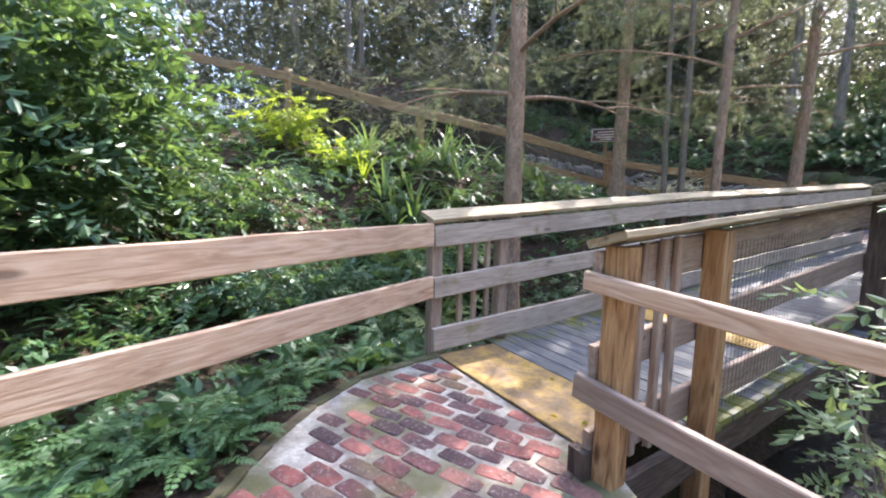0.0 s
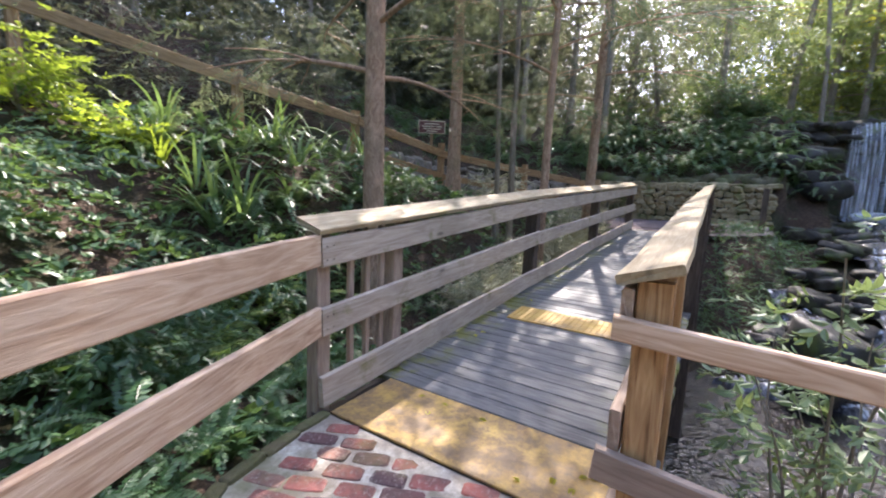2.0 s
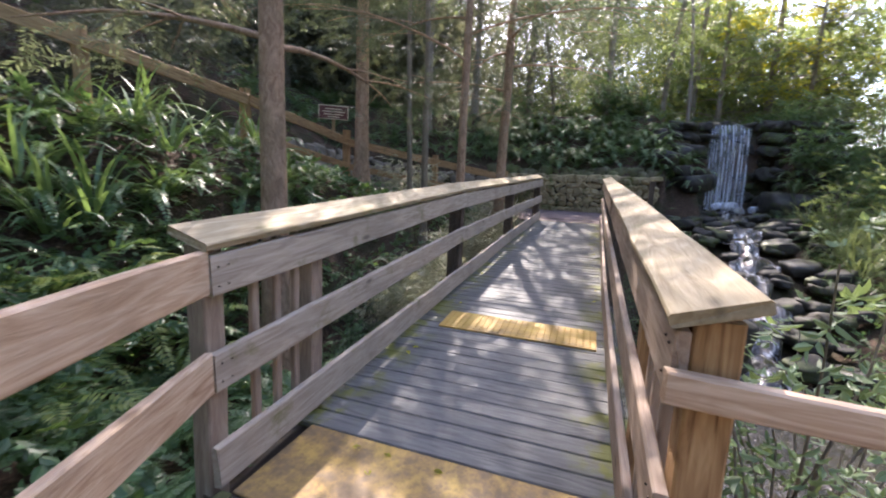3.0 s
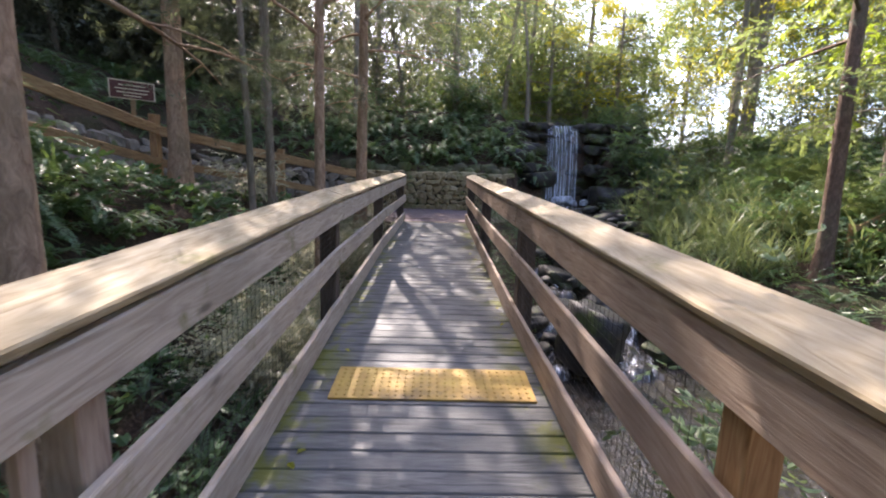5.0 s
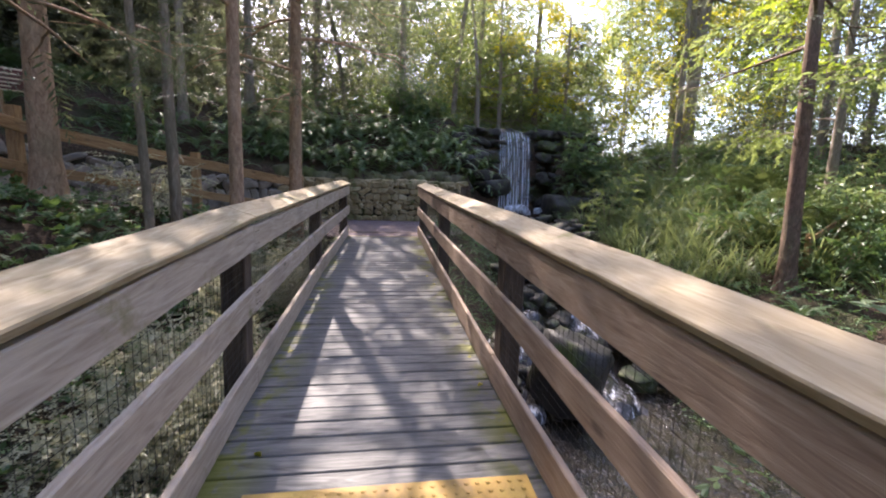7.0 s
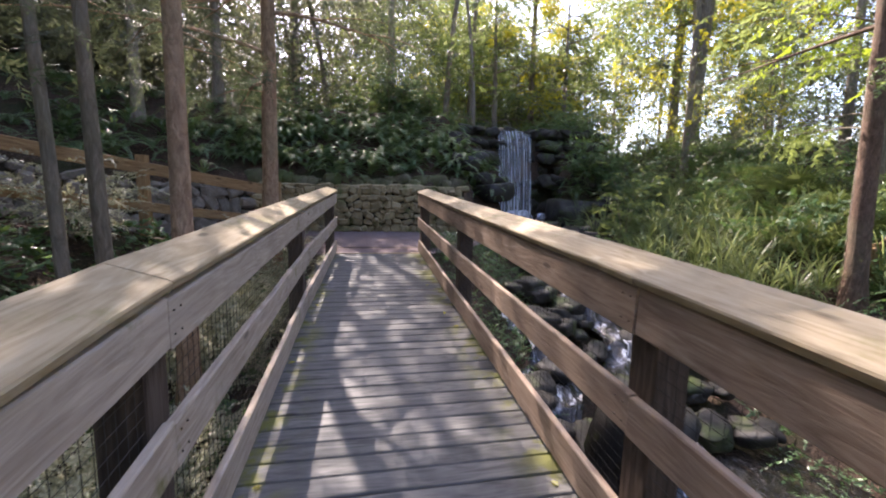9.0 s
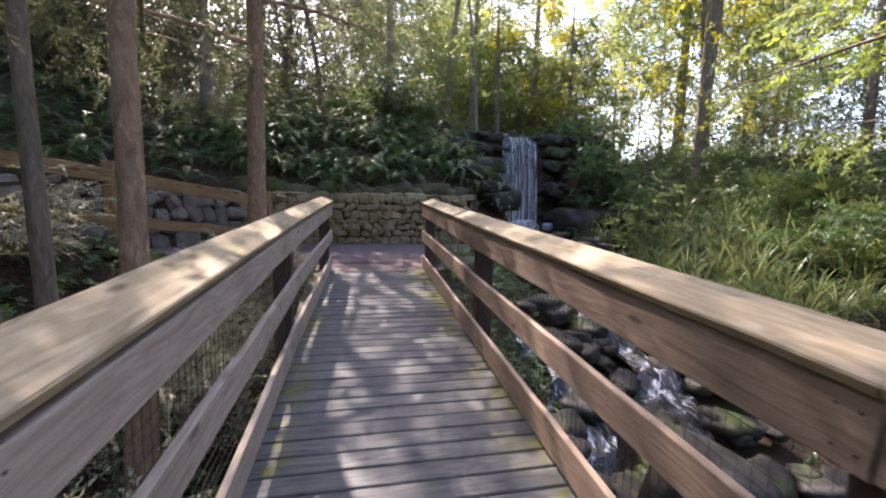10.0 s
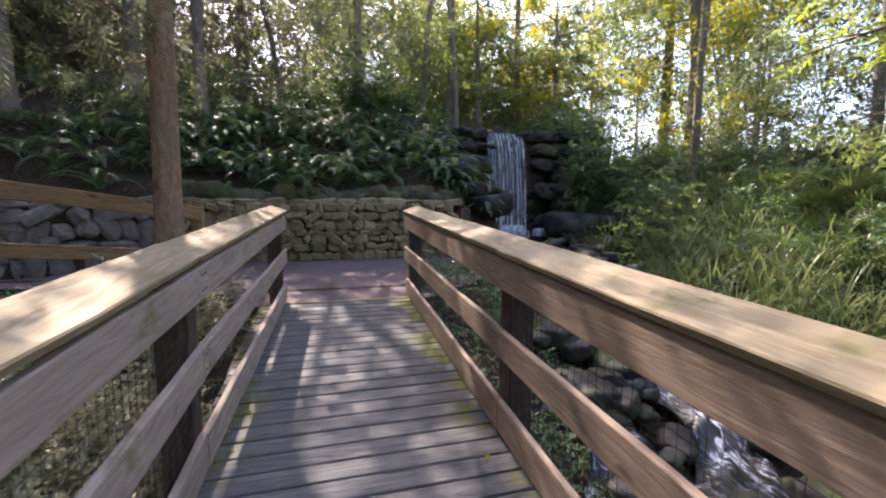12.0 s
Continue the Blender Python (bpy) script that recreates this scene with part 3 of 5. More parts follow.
for y in (1.12, 2.0, 2.88):
    for xa, xb in ((1.7, 4.1), (4.1, 6.4), (6.4, 8.5), (8.5, 11.36)):
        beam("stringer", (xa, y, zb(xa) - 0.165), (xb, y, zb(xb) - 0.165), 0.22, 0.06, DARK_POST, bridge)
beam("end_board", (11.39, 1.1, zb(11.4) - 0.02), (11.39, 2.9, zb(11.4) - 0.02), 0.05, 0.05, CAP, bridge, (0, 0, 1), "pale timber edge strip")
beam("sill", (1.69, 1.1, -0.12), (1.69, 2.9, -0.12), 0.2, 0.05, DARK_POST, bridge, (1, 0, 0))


def stud_mesh():
    ang = np.arange(6) * np.pi / 3
    ring = np.stack([np.cos(ang), np.sin(ang)], 1)
    dome = np.vstack([np.c_[ring * 0.0125, np.zeros(6)], np.c_[ring * 0.008, np.full(6, 0.005)]])
    f = np.array([[i, (i + 1) % 6, 6 + (i + 1) % 6, 6 + i] for i in range(6)] + [[6, 7, 8, 9], [9, 10, 11, 6]])
    return quick_mesh("stud", dome, f, PLATE)


def tactile_plate(xa, xb, ya, yb, slope, z, mat, studs, label):
    at = ((xa + xb) / 2, (ya + yb) / 2, z)
    ob = thing("tactile_plate", at, label, "tactile plate")
    m = Matrix.Translation(at) @ pose(0, 0, 0, 0, math.degrees(-math.atan(slope)), 0) @ pose(0, 0, 0, 0, 0, 90)
    part("plate", beam_mesh("plate", yb - ya, xb - xa, 0.016, mat, 0.0008, 0.004), ob, m)
    if studs:
        me = stud_mesh()
        nx, ny = int(round((xb - xa - 0.04) / 0.055)), int(round((yb - ya - 0.04) / 0.055))
        for i in range(nx):
            for j in range(ny):
                part("stud", me, ob, m @ pose((j - (ny - 1) / 2) * 0.055, (i - (nx - 1) / 2) * 0.055, 0.008))
    return ob


tactile_plate(1.70, X0 - 0.01, 1.24, 2.765, 0.0, -0.004, WORN_PLATE, False, "worn ochre tactile plate, scuffed flat and gritty")
tactile_plate(3.92, 4.33, 1.265, 2.625, SLOPE, zb(4.14) + 0.009, PLATE, True, "yellow studded tactile warning plate across the deck")


def wire_panel(xa, xb, ya, yb, lo, hi, parent):
    """Welded wire between the posts: thin upright and level wires."""
    segs = []
    for x in np.arange(xa + 0.02, xb, 0.05):
        y = ya + (yb - ya) * (x - xa) / (xb - xa)
        segs.append(tube([(x, y, zb(x) + lo), (x + 0.001, y, zb(x) + hi)], [0.0012, 0.0012], 3))
    for k in np.arange(lo, hi + 0.01, 0.05):
        segs.append(tube([(xa, ya + 0.003, zb(xa) + k), (xb, yb + 0.003, zb(xb) + k)], [0.0012, 0.0012], 3))
    v, f = join(segs)
    tagged(part("wire_panel", quick_mesh("wire_panel", v, f, WIRE), parent, None, "rusty welded wire mesh"), kind="stuff")


def railing(side, label):
    """One side of the bridge: sloping cap, three boards, posts, slats at the near end and wire mesh. side +1 is the upstream-left one."""
    s = side

    def y(x, d):
        line = np.interp(x, [1.67, 5.33, 8.50, 11.62], [2.80, 2.825, 2.775, 2.635]) if s > 0 else np.interp(x, [1.5, 5.3, 11.6], [1.20, 1.21, 1.185])
        return float(line) + s * d

    start = 1.67 if s > 0 else 1.53
    ob = thing("bridge_railing", (6.5, y(6.5, 0), 0.0), label, "railing", "bridge railings")
    ends = [start, 5.33, 8.50, 11.62] if s > 0 else [start, 5.28, 8.45, 11.62]
    boards = []
    for a, b in zip(ends[:-1], ends[1:]):
        g = 0.004
        for nm, lo, hi in (("top_board", -0.222, -0.052 if s > 0 else -0.034), ("middle_board", -0.632, -0.462), ("kick_board", 0.02, 0.215)):
            b2 = b if nm != "kick_board" else min(b, 11.5)
            mid = (lo + hi) / 2
            lev = zb if nm == "kick_board" else zr
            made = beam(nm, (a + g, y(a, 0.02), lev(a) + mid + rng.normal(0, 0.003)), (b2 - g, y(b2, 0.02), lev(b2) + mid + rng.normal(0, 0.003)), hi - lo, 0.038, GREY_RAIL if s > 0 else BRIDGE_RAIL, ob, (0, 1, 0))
            if nm != "kick_board":
                boards.append((made, a, lo, hi))
        # the cap slopes down towards the deck
        beam("cap", (a - (0.03 if a == start else -0.001), y(a, 0.084), zr(a) + 0.020), (b - 0.001, y(b, 0.084), zr(b) + 0.020), 0.205, 0.036, CAP, ob, (0, -s * 0.31, 0.95), "yellowish sloping cap board")
    for k, px in enumerate([start + (0.05 if s > 0 else 0.07), 2.42] + ends[1:3] + [ends[3] - 0.09]):
        size = (0.10 if s > 0 else 0.108) if k < 2 else 0.15
        py = y(px, 0.045 + size / 2)
        foot = float(ground_z(px, py)) - 0.25
        beam("post", (px, py, foot), (px, py, zr(px) - 0.012), size, size, (BRIDGE_RAIL if s > 0 else POST) if k < 2 else DARK_POST, ob, (0, 1, 0), ("brown timber post" if s > 0 else "amber timber post") if k < 2 else "dark timber post")
    for px in (start + 0.28, start + 0.43, start + 0.57):
        beam("slat", (px, y(px, 0.062), zb(px) + 0.03), (px + rng.normal(0, 0.008), y(px, 0.062), zr(px) - 0.02), 0.042, 0.036, BRIDGE_RAIL, ob, (0, 1, 0))
    for a, b in zip([2.5] + ends[1:3], ends[1:]):
        wire_panel(a + 0.08, b - 0.08, y(a, 0.05), y(b, 0.05), -0.02, 1.02, ob)
    for board, a, lo, hi in boards:
        for dz in (lo + 0.045, hi - 0.045):
            for dx in (0.035, 0.085):
                px = a + dx
                me = quick_mesh("nail_head", *tube([(px, y(px, 0.002), zr(px) + dz), (px, y(px, -0.003), zr(px) + dz)], [0.0042, 0.0036], 6), IRON)
                part("nail_head", me, board)
    return ob


railing(1, "weathered timber bridge railing with cap board and wire mesh")
railing(-1, "weathered timber bridge railing with cap board and wire mesh")

# ---- fences of the brick path ----


def left_fence():
    ob = thing("path_fence", (0.3, 2.3, 0.0), "pinkish two-board timber fence beside the ferns", "fence")
    d = Vector((1.66 + 0.54, 2.80 - 1.96, 0)).normalized()
    a, b = Vector((1.655, 2.82, 0)), Vector((1.655, 2.82, 0)) - d * 5.2
    n = Vector((-d.y, d.x, 0))
    for nm, lo, hi in (("upper_board", 0.890, 1.068), ("lower_board", 0.465, 0.642)):
        beam(nm, (a.x, a.y, (lo + hi) / 2), (b.x, b.y, (lo + hi) / 2 - 0.04), hi - lo, 0.040, RAIL, ob, n)
    for k in (2.75, 5.1):
        p = a - d * k + n * 0.09
        beam("post", (p.x, p.y, -0.35), (p.x, p.y, 1.09), 0.13, 0.13, POST, ob, n)


def right_fence():
    ob = thing("path_fence", (1.6, 0.2, 0.0), "pinkish two-board timber fence above the pool", "fence")
    a, b = (1.500, 1.21), (1.80, -1.75)
    t = (-1, -0.1, 0)
    beam("upper_board", (a[0], a[1], 0.918), (b[0], b[1], 0.70), 0.082, 0.040, RAIL, ob, t)
    beam("lower_board", (a[0], a[1] + 0.02, 0.425), (b[0], b[1], 0.10), 0.118, 0.040, BRIDGE_RAIL, ob, t)
    beam("post", (b[0] + 0.09, b[1] + 0.1, -0.9), (b[0] + 0.09, b[1] + 0.1, 1.0), 0.13, 0.13, POST, ob, t)
    beam("brace", (1.52, 1.2, -0.1), (1.52, 1.2, 0.12), 0.10, 0.06, DARK_POST, ob, (1, 0, 0))


left_fence()
right_fence()

# ---- fence of the upper path ----


def upper_fence():
    pts = [(-1.2, 11.1), (1.95, 9.30), (4.10, 7.55), (6.20, 7.03), (9.05, 6.87), (10.75, 5.30), (12.25, 3.75)]
    tops = [4.35, 3.71, 2.98, 2.67, 2.28, 1.96, 1.66]
    ob = thing("path_fence", (6.0, 7.0, 1.5), "brown timber post and rail fence descending the slope", "fence")
    for i, ((x, y), z) in enumerate(zip(pts, tops)):
        g = float(ground_z(x, y))
        beam("post", (x, y, min(g, z - 1.0) - 0.3), (x, y, z + (0.12 if i not in (4,) else 0.20)), 0.13, 0.13, FENCE, ob)
    for (p, za), (q, zc) in zip(list(zip(pts, tops))[:-1], list(zip(pts, tops))[1:]):
        d = Vector((q[0] - p[0], q[1] - p[1], 0)).normalized()
        n = Vector((d.y, -d.x, 0)) * 0.085
        if n.y > 0:
            n = -n
        for drop, w in ((0.07, 0.17), (0.62, 0.14))[: 1 if p[0] < 5.5 else 2]:
            beam("rail", (p[0] + n.x, p[1] + n.y, za - drop), (q[0] + n.x, q[1] + n.y, zc - drop), w, 0.04, FENCE, ob, n)


upper_fence()


def small_fence():
    ob = thing("rail_fence", (9.6, -6.6, 0.2), "low brown timber rail fence on the far bank", "fence")
    for x, y in ((9.4, -6.3), (9.9, -7.6), (10.3, -9.0)):
        g = float(ground_z(x, y))
        beam("post", (x, y, g - 0.3), (x, y, g + 0.75), 0.11, 0.11, FENCE, ob)
    for k in (0.3, 0.62):
        za, zc = float(ground_z(9.4, -6.3)), float(ground_z(10.3, -9.0))
        beam("rail", (9.33, -6.2, za + k), (10.25, -9.2, zc + k), 0.10, 0.04, FENCE, ob, (-1, -0.3, 0))


small_fence()


def sign():
    at = Vector((11.88, 9.14, float(ground_z(11.88, 9.14))))
    ob = thing("trail_sign", at, "brown trail sign with cream border and lines", "sign")
    face = Vector((-0.82, -0.57, 0)).normalized()
    right = Vector((0.57, -0.82, 0))
    beam("post", at + Vector((0, 0, -0.3)), at + Vector((0, 0, 3.5 - at.z)), 0.10, 0.10, FENCE, ob, face)

    def panel(nm, cx, cz, w, h, depth, mat, out, under=ob):
        c = Vector((at.x, at.y, 3.37)) + right * cx + Vector((0, 0, cz)) + face * out
        return beam(nm, c - right * w / 2, c + right * w / 2, h, depth, mat, under, face)

    panel("border", 0, 0, 0.88, 0.42, 0.02, SIGN_CREAM, 0.062)
    board = panel("board", 0, 0, 0.83, 0.37, 0.02, SIGN_BROWN, 0.067)
    for cz, w in ((0.10, 0.5), (0.02, 0.66), (-0.06, 0.58), (-0.13, 0.34)):
        panel("text_line", 0, cz, w, 0.028, 0.004, SIGN_CREAM, 0.079, board)


sign()

# ---- stream, pool and waterfall ----


def make_pool():
    bm = bmesh.new()
    n = 48
    ring = []
    for i in range(n):
        a = 2 * math.pi * i / n
        ring.append(bm.verts.new((4.8 + 3.9 * math.cos(a), -1.0 + 3.4 * math.sin(a), POOL_Z)))
    bm.faces.new(ring)
    me = bpy.data.meshes.new("pool")
    bm.to_mesh(me)
    bm.free()
    me.materials.append(POOL)
    tagged(new("pool", me), "dark rippled stream pool below the bridge", "water", kind="structure")


def make_rapids(x0, x1, shift, width, label):
    """A ribbon of water that steps down the stream bed, shift metres beside its middle line."""
    n, k = 90, 13
    x = np.linspace(x0, x1, n)
    yc, zc = np.interp(x, STREAM_X, STREAM_Y) + shift, np.interp(x, STREAM_X, STREAM_Z)
    zc = np.maximum(zc + 0.24, POOL_Z + 0.02)
    steps = np.round(zc * 3.5) / 3.5
    zc = 0.35 * zc + 0.65 * steps
    rows = []
    for q in np.linspace(-1, 1, k):
        w = width * (1 + 0.35 * np.sin(3 * x))
        rows.append(np.stack([x + 0.05 * np.sin(7 * q + x), yc + q * w + 0.12 * np.sin(3.1 * x), zc + 0.03 * np.sin(9 * x + 5 * q) - 0.06 * q * q], 1))
    v = np.stack(rows, 1).reshape(-1, 3)
    i, j = np.meshgrid(np.arange(n - 1), np.arange(k - 1), indexing="ij")
    a = (i * k + j).ravel()
    me = quick_mesh("stream", v, np.stack([a, a + k, a + k + 1, a + 1], 1), RAPID, True)
    tagged(new("stream", me), label, "water", kind="structure")


def make_fall():
    ob = thing("waterfall", (17.4, -2.8, 0.8), "silky white waterfall dropping over dark rock ledge", "waterfall")
    centres = [-2.27, -2.36, -2.44, -2.58, -2.66, -2.78, -2.90, -2.97, -3.12, -3.2, -3.33]
    for k, y in enumerate(centres):
        w0 = rng.uniform(0.010, 0.022)
        bottom = rng.uniform(0.75, 1.1)
        s = np.linspace(0, 1, 14)
        z = 3.78 - (3.78 - bottom) * s
        x = 17.62 - 0.10 * np.minimum(1, s * 5) - 0.42 * np.sqrt(s) + rng.normal(0, 0.015)
        w = w0 * (0.9 + 0.9 * s)
        yy = y + 0.018 * np.sin(1.6 * s + k) * s
        front = np.stack([x, yy - w, z], 1), np.stack([x - 0.02, yy, z], 1), np.stack([x, yy + w, z], 1)
        v = np.stack(front, 1).reshape(-1, 3)
        f = np.array([[3 * i + j, 3 * i + j + 1, 3 * i + j + 4, 3 * i + j + 3] for i in range(13) for j in range(2)])
        part("strand", quick_mesh("strand", v, f, FOAM, True), ob)
    yv = np.linspace(-2.22, -3.40, 24)
    zv = np.linspace(3.76, 0.85, 12)
    rows = [np.stack([np.full(24, 17.62 - 0.08 - 0.40 * math.sqrt((3.76 - z) / 2.9)) + 0.02 * np.sin(yv * 31), yv + 0.02 * np.sin(3 * z), np.full(24, z)], 1) for z in zv]
    i, j = np.meshgrid(np.arange(11), np.arange(23), indexing="ij")
    a = (i * 24 + j).ravel()
    part("veil", quick_mesh("veil", np.vstack(rows), np.stack([a, a + 24, a + 25, a + 1], 1), VEIL, True), ob, None, "thin translucent sheet of falling water")
    lip = rock_mesh("lip_stone", WET_ROCK, 3, 3, 0.7)
    part("lip_stone", lip, ob, pose(17.85, -2.8, 3.55, 0, 0, 90) @ Matrix.Diagonal((1.5, 0.7, 0.5, 1)), "dark wet ledge stone")
    for k in range(9):
        mist = rock_mesh("splash", FOAM, 20 + k, 2, 1.0)
        part("splash", mist, ob, pose(17.0 + rng.normal(0, 0.15), -2.8 + rng.normal(0, 0.3), 0.85 + rng.uniform(0, 0.25)) @ Matrix.Diagonal((0.4, 0.4, 0.3, 1)))


make_pool()
make_rapids(6.6, 17.4, 0.0, 0.40, "white water tumbling down between wet rocks")
make_rapids(6.2, 10.6, 1.25, 0.42, "foaming side channel running beside the bridge")
make_fall()
ROCKS = [rock_mesh("boulder", WET_ROCK, 40 + k, 3, 1.2, 0.8) for k in range(5)]
PALE = [rock_mesh("boulder", ROCK, 60 + k, 3, 1.1, 0.8) for k in range(5)]

ROCKS_MOSSY = [rock_mesh("boulder", MOSS_STONE, 80 + k, 3, 1.0, 0.9) for k in range(4)]


def boulder(meshes, x, y, z, sx, sy, sz, label):
    ob = new("boulder", meshes[int(rng.integers(len(meshes)))])
    ob.matrix_basis = pose(x, y, z, rng.uniform(-15, 15), rng.uniform(-15, 15), rng.uniform(0, 360)) @ Matrix.Diagonal((sx, sy, sz, 1))
    tagged(ob, label, "boulder", "boulders")


# the cliff of stacked dark rocks on both sides of the fall
for row in range(9):
    z = 0.5 + row * 0.40
    for k in range(17):
        y = 0.0 - k * 0.34 + rng.normal(0, 0.08) - 0.25 * (row % 2)
        if -3.35 < y < -2.25:
            x = 18.05 + rng.normal(0, 0.05)
        else:
            x = 17.55 - 0.10 * (8 - row) * rng.uniform(0.4, 1.3) - 0.5 * sm(-3.3, -5.5, y) * (1 - row / 9)
        if -3.95 < y < -1.65:
            x = max(x, 17.78)
        boulder(ROCKS, x, y, z, rng.uniform(0.5, 1.0), rng.uniform(0.5, 1.0), rng.uniform(0.30, 0.60), "dark wet mossy rock in the waterfall cliff")
# lower rocks that step down on either side
for k in range(34):
    x = rng.uniform(14.8, 17.3)
    y = rng.uniform(-1.8, -0.5) if k % 2 else rng.uniform(-6.6, -4.1)
    s = rng.uniform(0.5, 1.0)
    boulder(ROCKS if k % 3 else PALE, x, y, float(ground_z(x, y)) + 0.1, s * 1.2, s, s * 0.8, "dark mossy rock at the foot of the cliff")
# rocks in the stream
for k in range(120):
    x = rng.uniform(7.6, 16.8)
    yc, zc = float(np.interp(x, STREAM_X, STREAM_Y)), float(np.interp(x, STREAM_X, STREAM_Z))
    off = rng.choice([-1, 1]) * rng.uniform(0.3, 1.6)
    s = rng.uniform(0.22, 0.65)
    boulder(PALE if k % 5 == 0 else ROCKS, x, yc + off, zc + 0.12 + 0.12 * abs(off), s * 1.2, s, s * 0.7, "rounded wet rock in the stream bed")
boulder(PALE, 7.30, -0.45, -0.75, 1.0, 0.9, 1.45, "large mossy rounded rock beside the cascade")
boulder(PALE, 16.2, -4.3, 1.15, 1.5, 1.4, 1.2, "large mossy rounded rock beside the waterfall")

# ---- stone wall ----


def block_mesh(mat, seed):
    """A rough quarried stone: a chamfered block with pushed-about corners."""
    r = np.random.default_rng(900 + seed)
    bm = bmesh.new()
    bmesh.ops.create_cube(bm, size=1.0)
    for v in bm.verts:
        v.co += Vector(r.normal(0, 0.10, 3))
    bmesh.ops.bevel(bm, geom=list(bm.verts) + list(bm.edges), offset=0.2, segments=1, affect="EDGES")
    for v in bm.verts:
        v.co += Vector(r.normal(0, 0.025, 3))
    me = bpy.data.meshes.new("stone")
    bm.to_mesh(me)
    bm.free()
    me.materials.append(mat)
    return me


def stone_wall():
    wall = thing("wall_stone", (14.35, 2.0, 0.6), "mossy dry stone retaining wall behind the path", "wall", kind="structure")
    core = []
    for (ax, ay), (bx, by) in zip(WALL_LINE[:-1], WALL_LINE[1:]):
        d = Vector((bx - ax, by - ay, 0))
        n = Vector((d.y, -d.x, 0)).normalized()
        za, zc = float(path_z(ax, ay)), float(path_z(bx, by))
        o = n * 0.26
        q = [(ax, ay, za - 0.3), (bx, by, zc - 0.3), (bx, by, zc + 1.08), (ax, ay, za + 1.08)]
        back = [(p[0] + o.x, p[1] + o.y, p[2]) for p in q]
        core.append((np.array(q + back), np.array([[0, 1, 2, 3], [3, 2, 6, 7], [7, 6, 5, 4], [0, 3, 7, 4], [1, 5, 6, 2]])))
    v, f = join(core)
    part("core", quick_mesh("core", v, f, MORTAR), wall, None, "dark mossy joints")
    kinds = [block_mesh(WALL_STONE, k) for k in range(8)]
    pale = [block_mesh(PALE_STONE, 20 + k) for k in range(8)]
    for seg, ((ax, ay), (bx, by)) in enumerate(zip(WALL_LINE[:4], WALL_LINE[1:5])):
        d = Vector((bx - ax, by - ay, 0))
        length = d.length
        yaw = math.degrees(math.atan2(d.y, d.x))
        lo = 0.0
        while lo < 1.06:
            hrow = rng.uniform(0.085, 0.19) if seg == 0 else rng.uniform(0.2, 0.3)
            hrow = min(hrow, 1.12 - lo)
            u = rng.uniform(-0.1, 0.05)
            while u < length:
                w = rng.uniform(0.11, 0.32) if seg == 0 else rng.uniform(0.22, 0.5)
                c = min(u + w / 2, length)
                x, y = ax + d.x * c / length, ay + d.y * c / length
                z = float(path_z(x, y)) + lo + hrow / 2 + rng.normal(0, 0.012)
                m = pose(x, y, z, rng.normal(0, 7), rng.normal(0, 17), yaw + rng.normal(0, 8)) @ Matrix.Diagonal((w * rng.uniform(0.85, 1.1), rng.uniform(0.16, 0.30), hrow * rng.uniform(0.8, 1.4), 1))
                part("stone", (kinds if seg == 0 else pale)[int(rng.integers(8))], wall, m)
                u += w
            lo += hrow
    # rough capping course
    for y in np.arange(-0.3, 4.5, 0.42):
        m = pose(14.48 + rng.normal(0, 0.03), y, 1.74 + rng.normal(0, 0.015), rng.normal(0, 3), rng.normal(0, 3), 90 + rng.normal(0, 6)) @ Matrix.Diagonal((0.45, 0.38, rng.uniform(0.12, 0.2), 1))
        part("stone", kinds[int(rng.integers(8))], wall, m)


stone_wall()
end_post = thing("fence_post", (12.75, -0.05, 0.5), "short grey timber post beside the stream landing", "post")
beam("shaft", (12.75, -0.05, 0.2), (12.75, -0.05, 1.66), 0.12, 0.12, DARK_POST, end_post)
edge_log = thing("edging_timber", (12.2, 0.85, 0.6), "dark weathered edging timber on the gravel", "timber")
beam("timber", (11.75, 0.98, 0.69), (12.5, 0.7, 0.70), 0.12, 0.12, DARK_POST, edge_log, (0, 0, 1))

# ---- plants ----


def fern_frond_meshes(mat, length, pairs, pinna, width, arch, seed0, count=3, shape=leaf_quad, upright=1.15):
    return [quick_mesh("frond", *frond(length * k, pairs, pinna, width, arch, seed0 + i, c, shape, upright), mat) for i, (k, c) in enumerate(((1.0, 0.08), (0.85, -0.1), (1.1, 0.0))[:count])]


SWORD = fern_frond_meshes(FERN, 0.62, 26, 0.060, 0.020, 1.7, 300)
SHIELD = fern_frond_meshes(GROUND_LEAF, 0.50, 19, 0.062, 0.030, 1.9, 320, upright=1.42)
LONG = fern_frond_meshes(FERN, 0.95, 30, 0.085, 0.026, 2.2, 340)


def fern_proto(meshes, count, label, seed):
    r = np.random.default_rng(seed)
    ob = thing("fern", (0, 0, 0), label, "fern", "ferns")
    for i in range(count):
        m = pose(0, 0, 0, 0, float(r.uniform(-14, 22)), 360 * i / count + float(r.uniform(-20, 20))) @ Matrix.Diagonal((*(3 * [float(r.uniform(0.7, 1.1))]), 1))
        part("frond", meshes[int(r.integers(len(meshes)))], ob, m)
    return ob


def plant(proto, spots, smin, smax, sink=0.03, first=True):
    for i, (x, y) in enumerate(spots):
        z = float(ground_z(x, y)) - sink
        k = float(rng.uniform(smin, smax))
        m = pose(x, y, z, 0, 0, float(rng.uniform(0, 360))) @ Matrix.Scale(k, 4)
        if i == 0 and first:
            proto.matrix_basis = m
        else:
            ob = copy_thing(proto, m)
            ob.matrix_basis = m


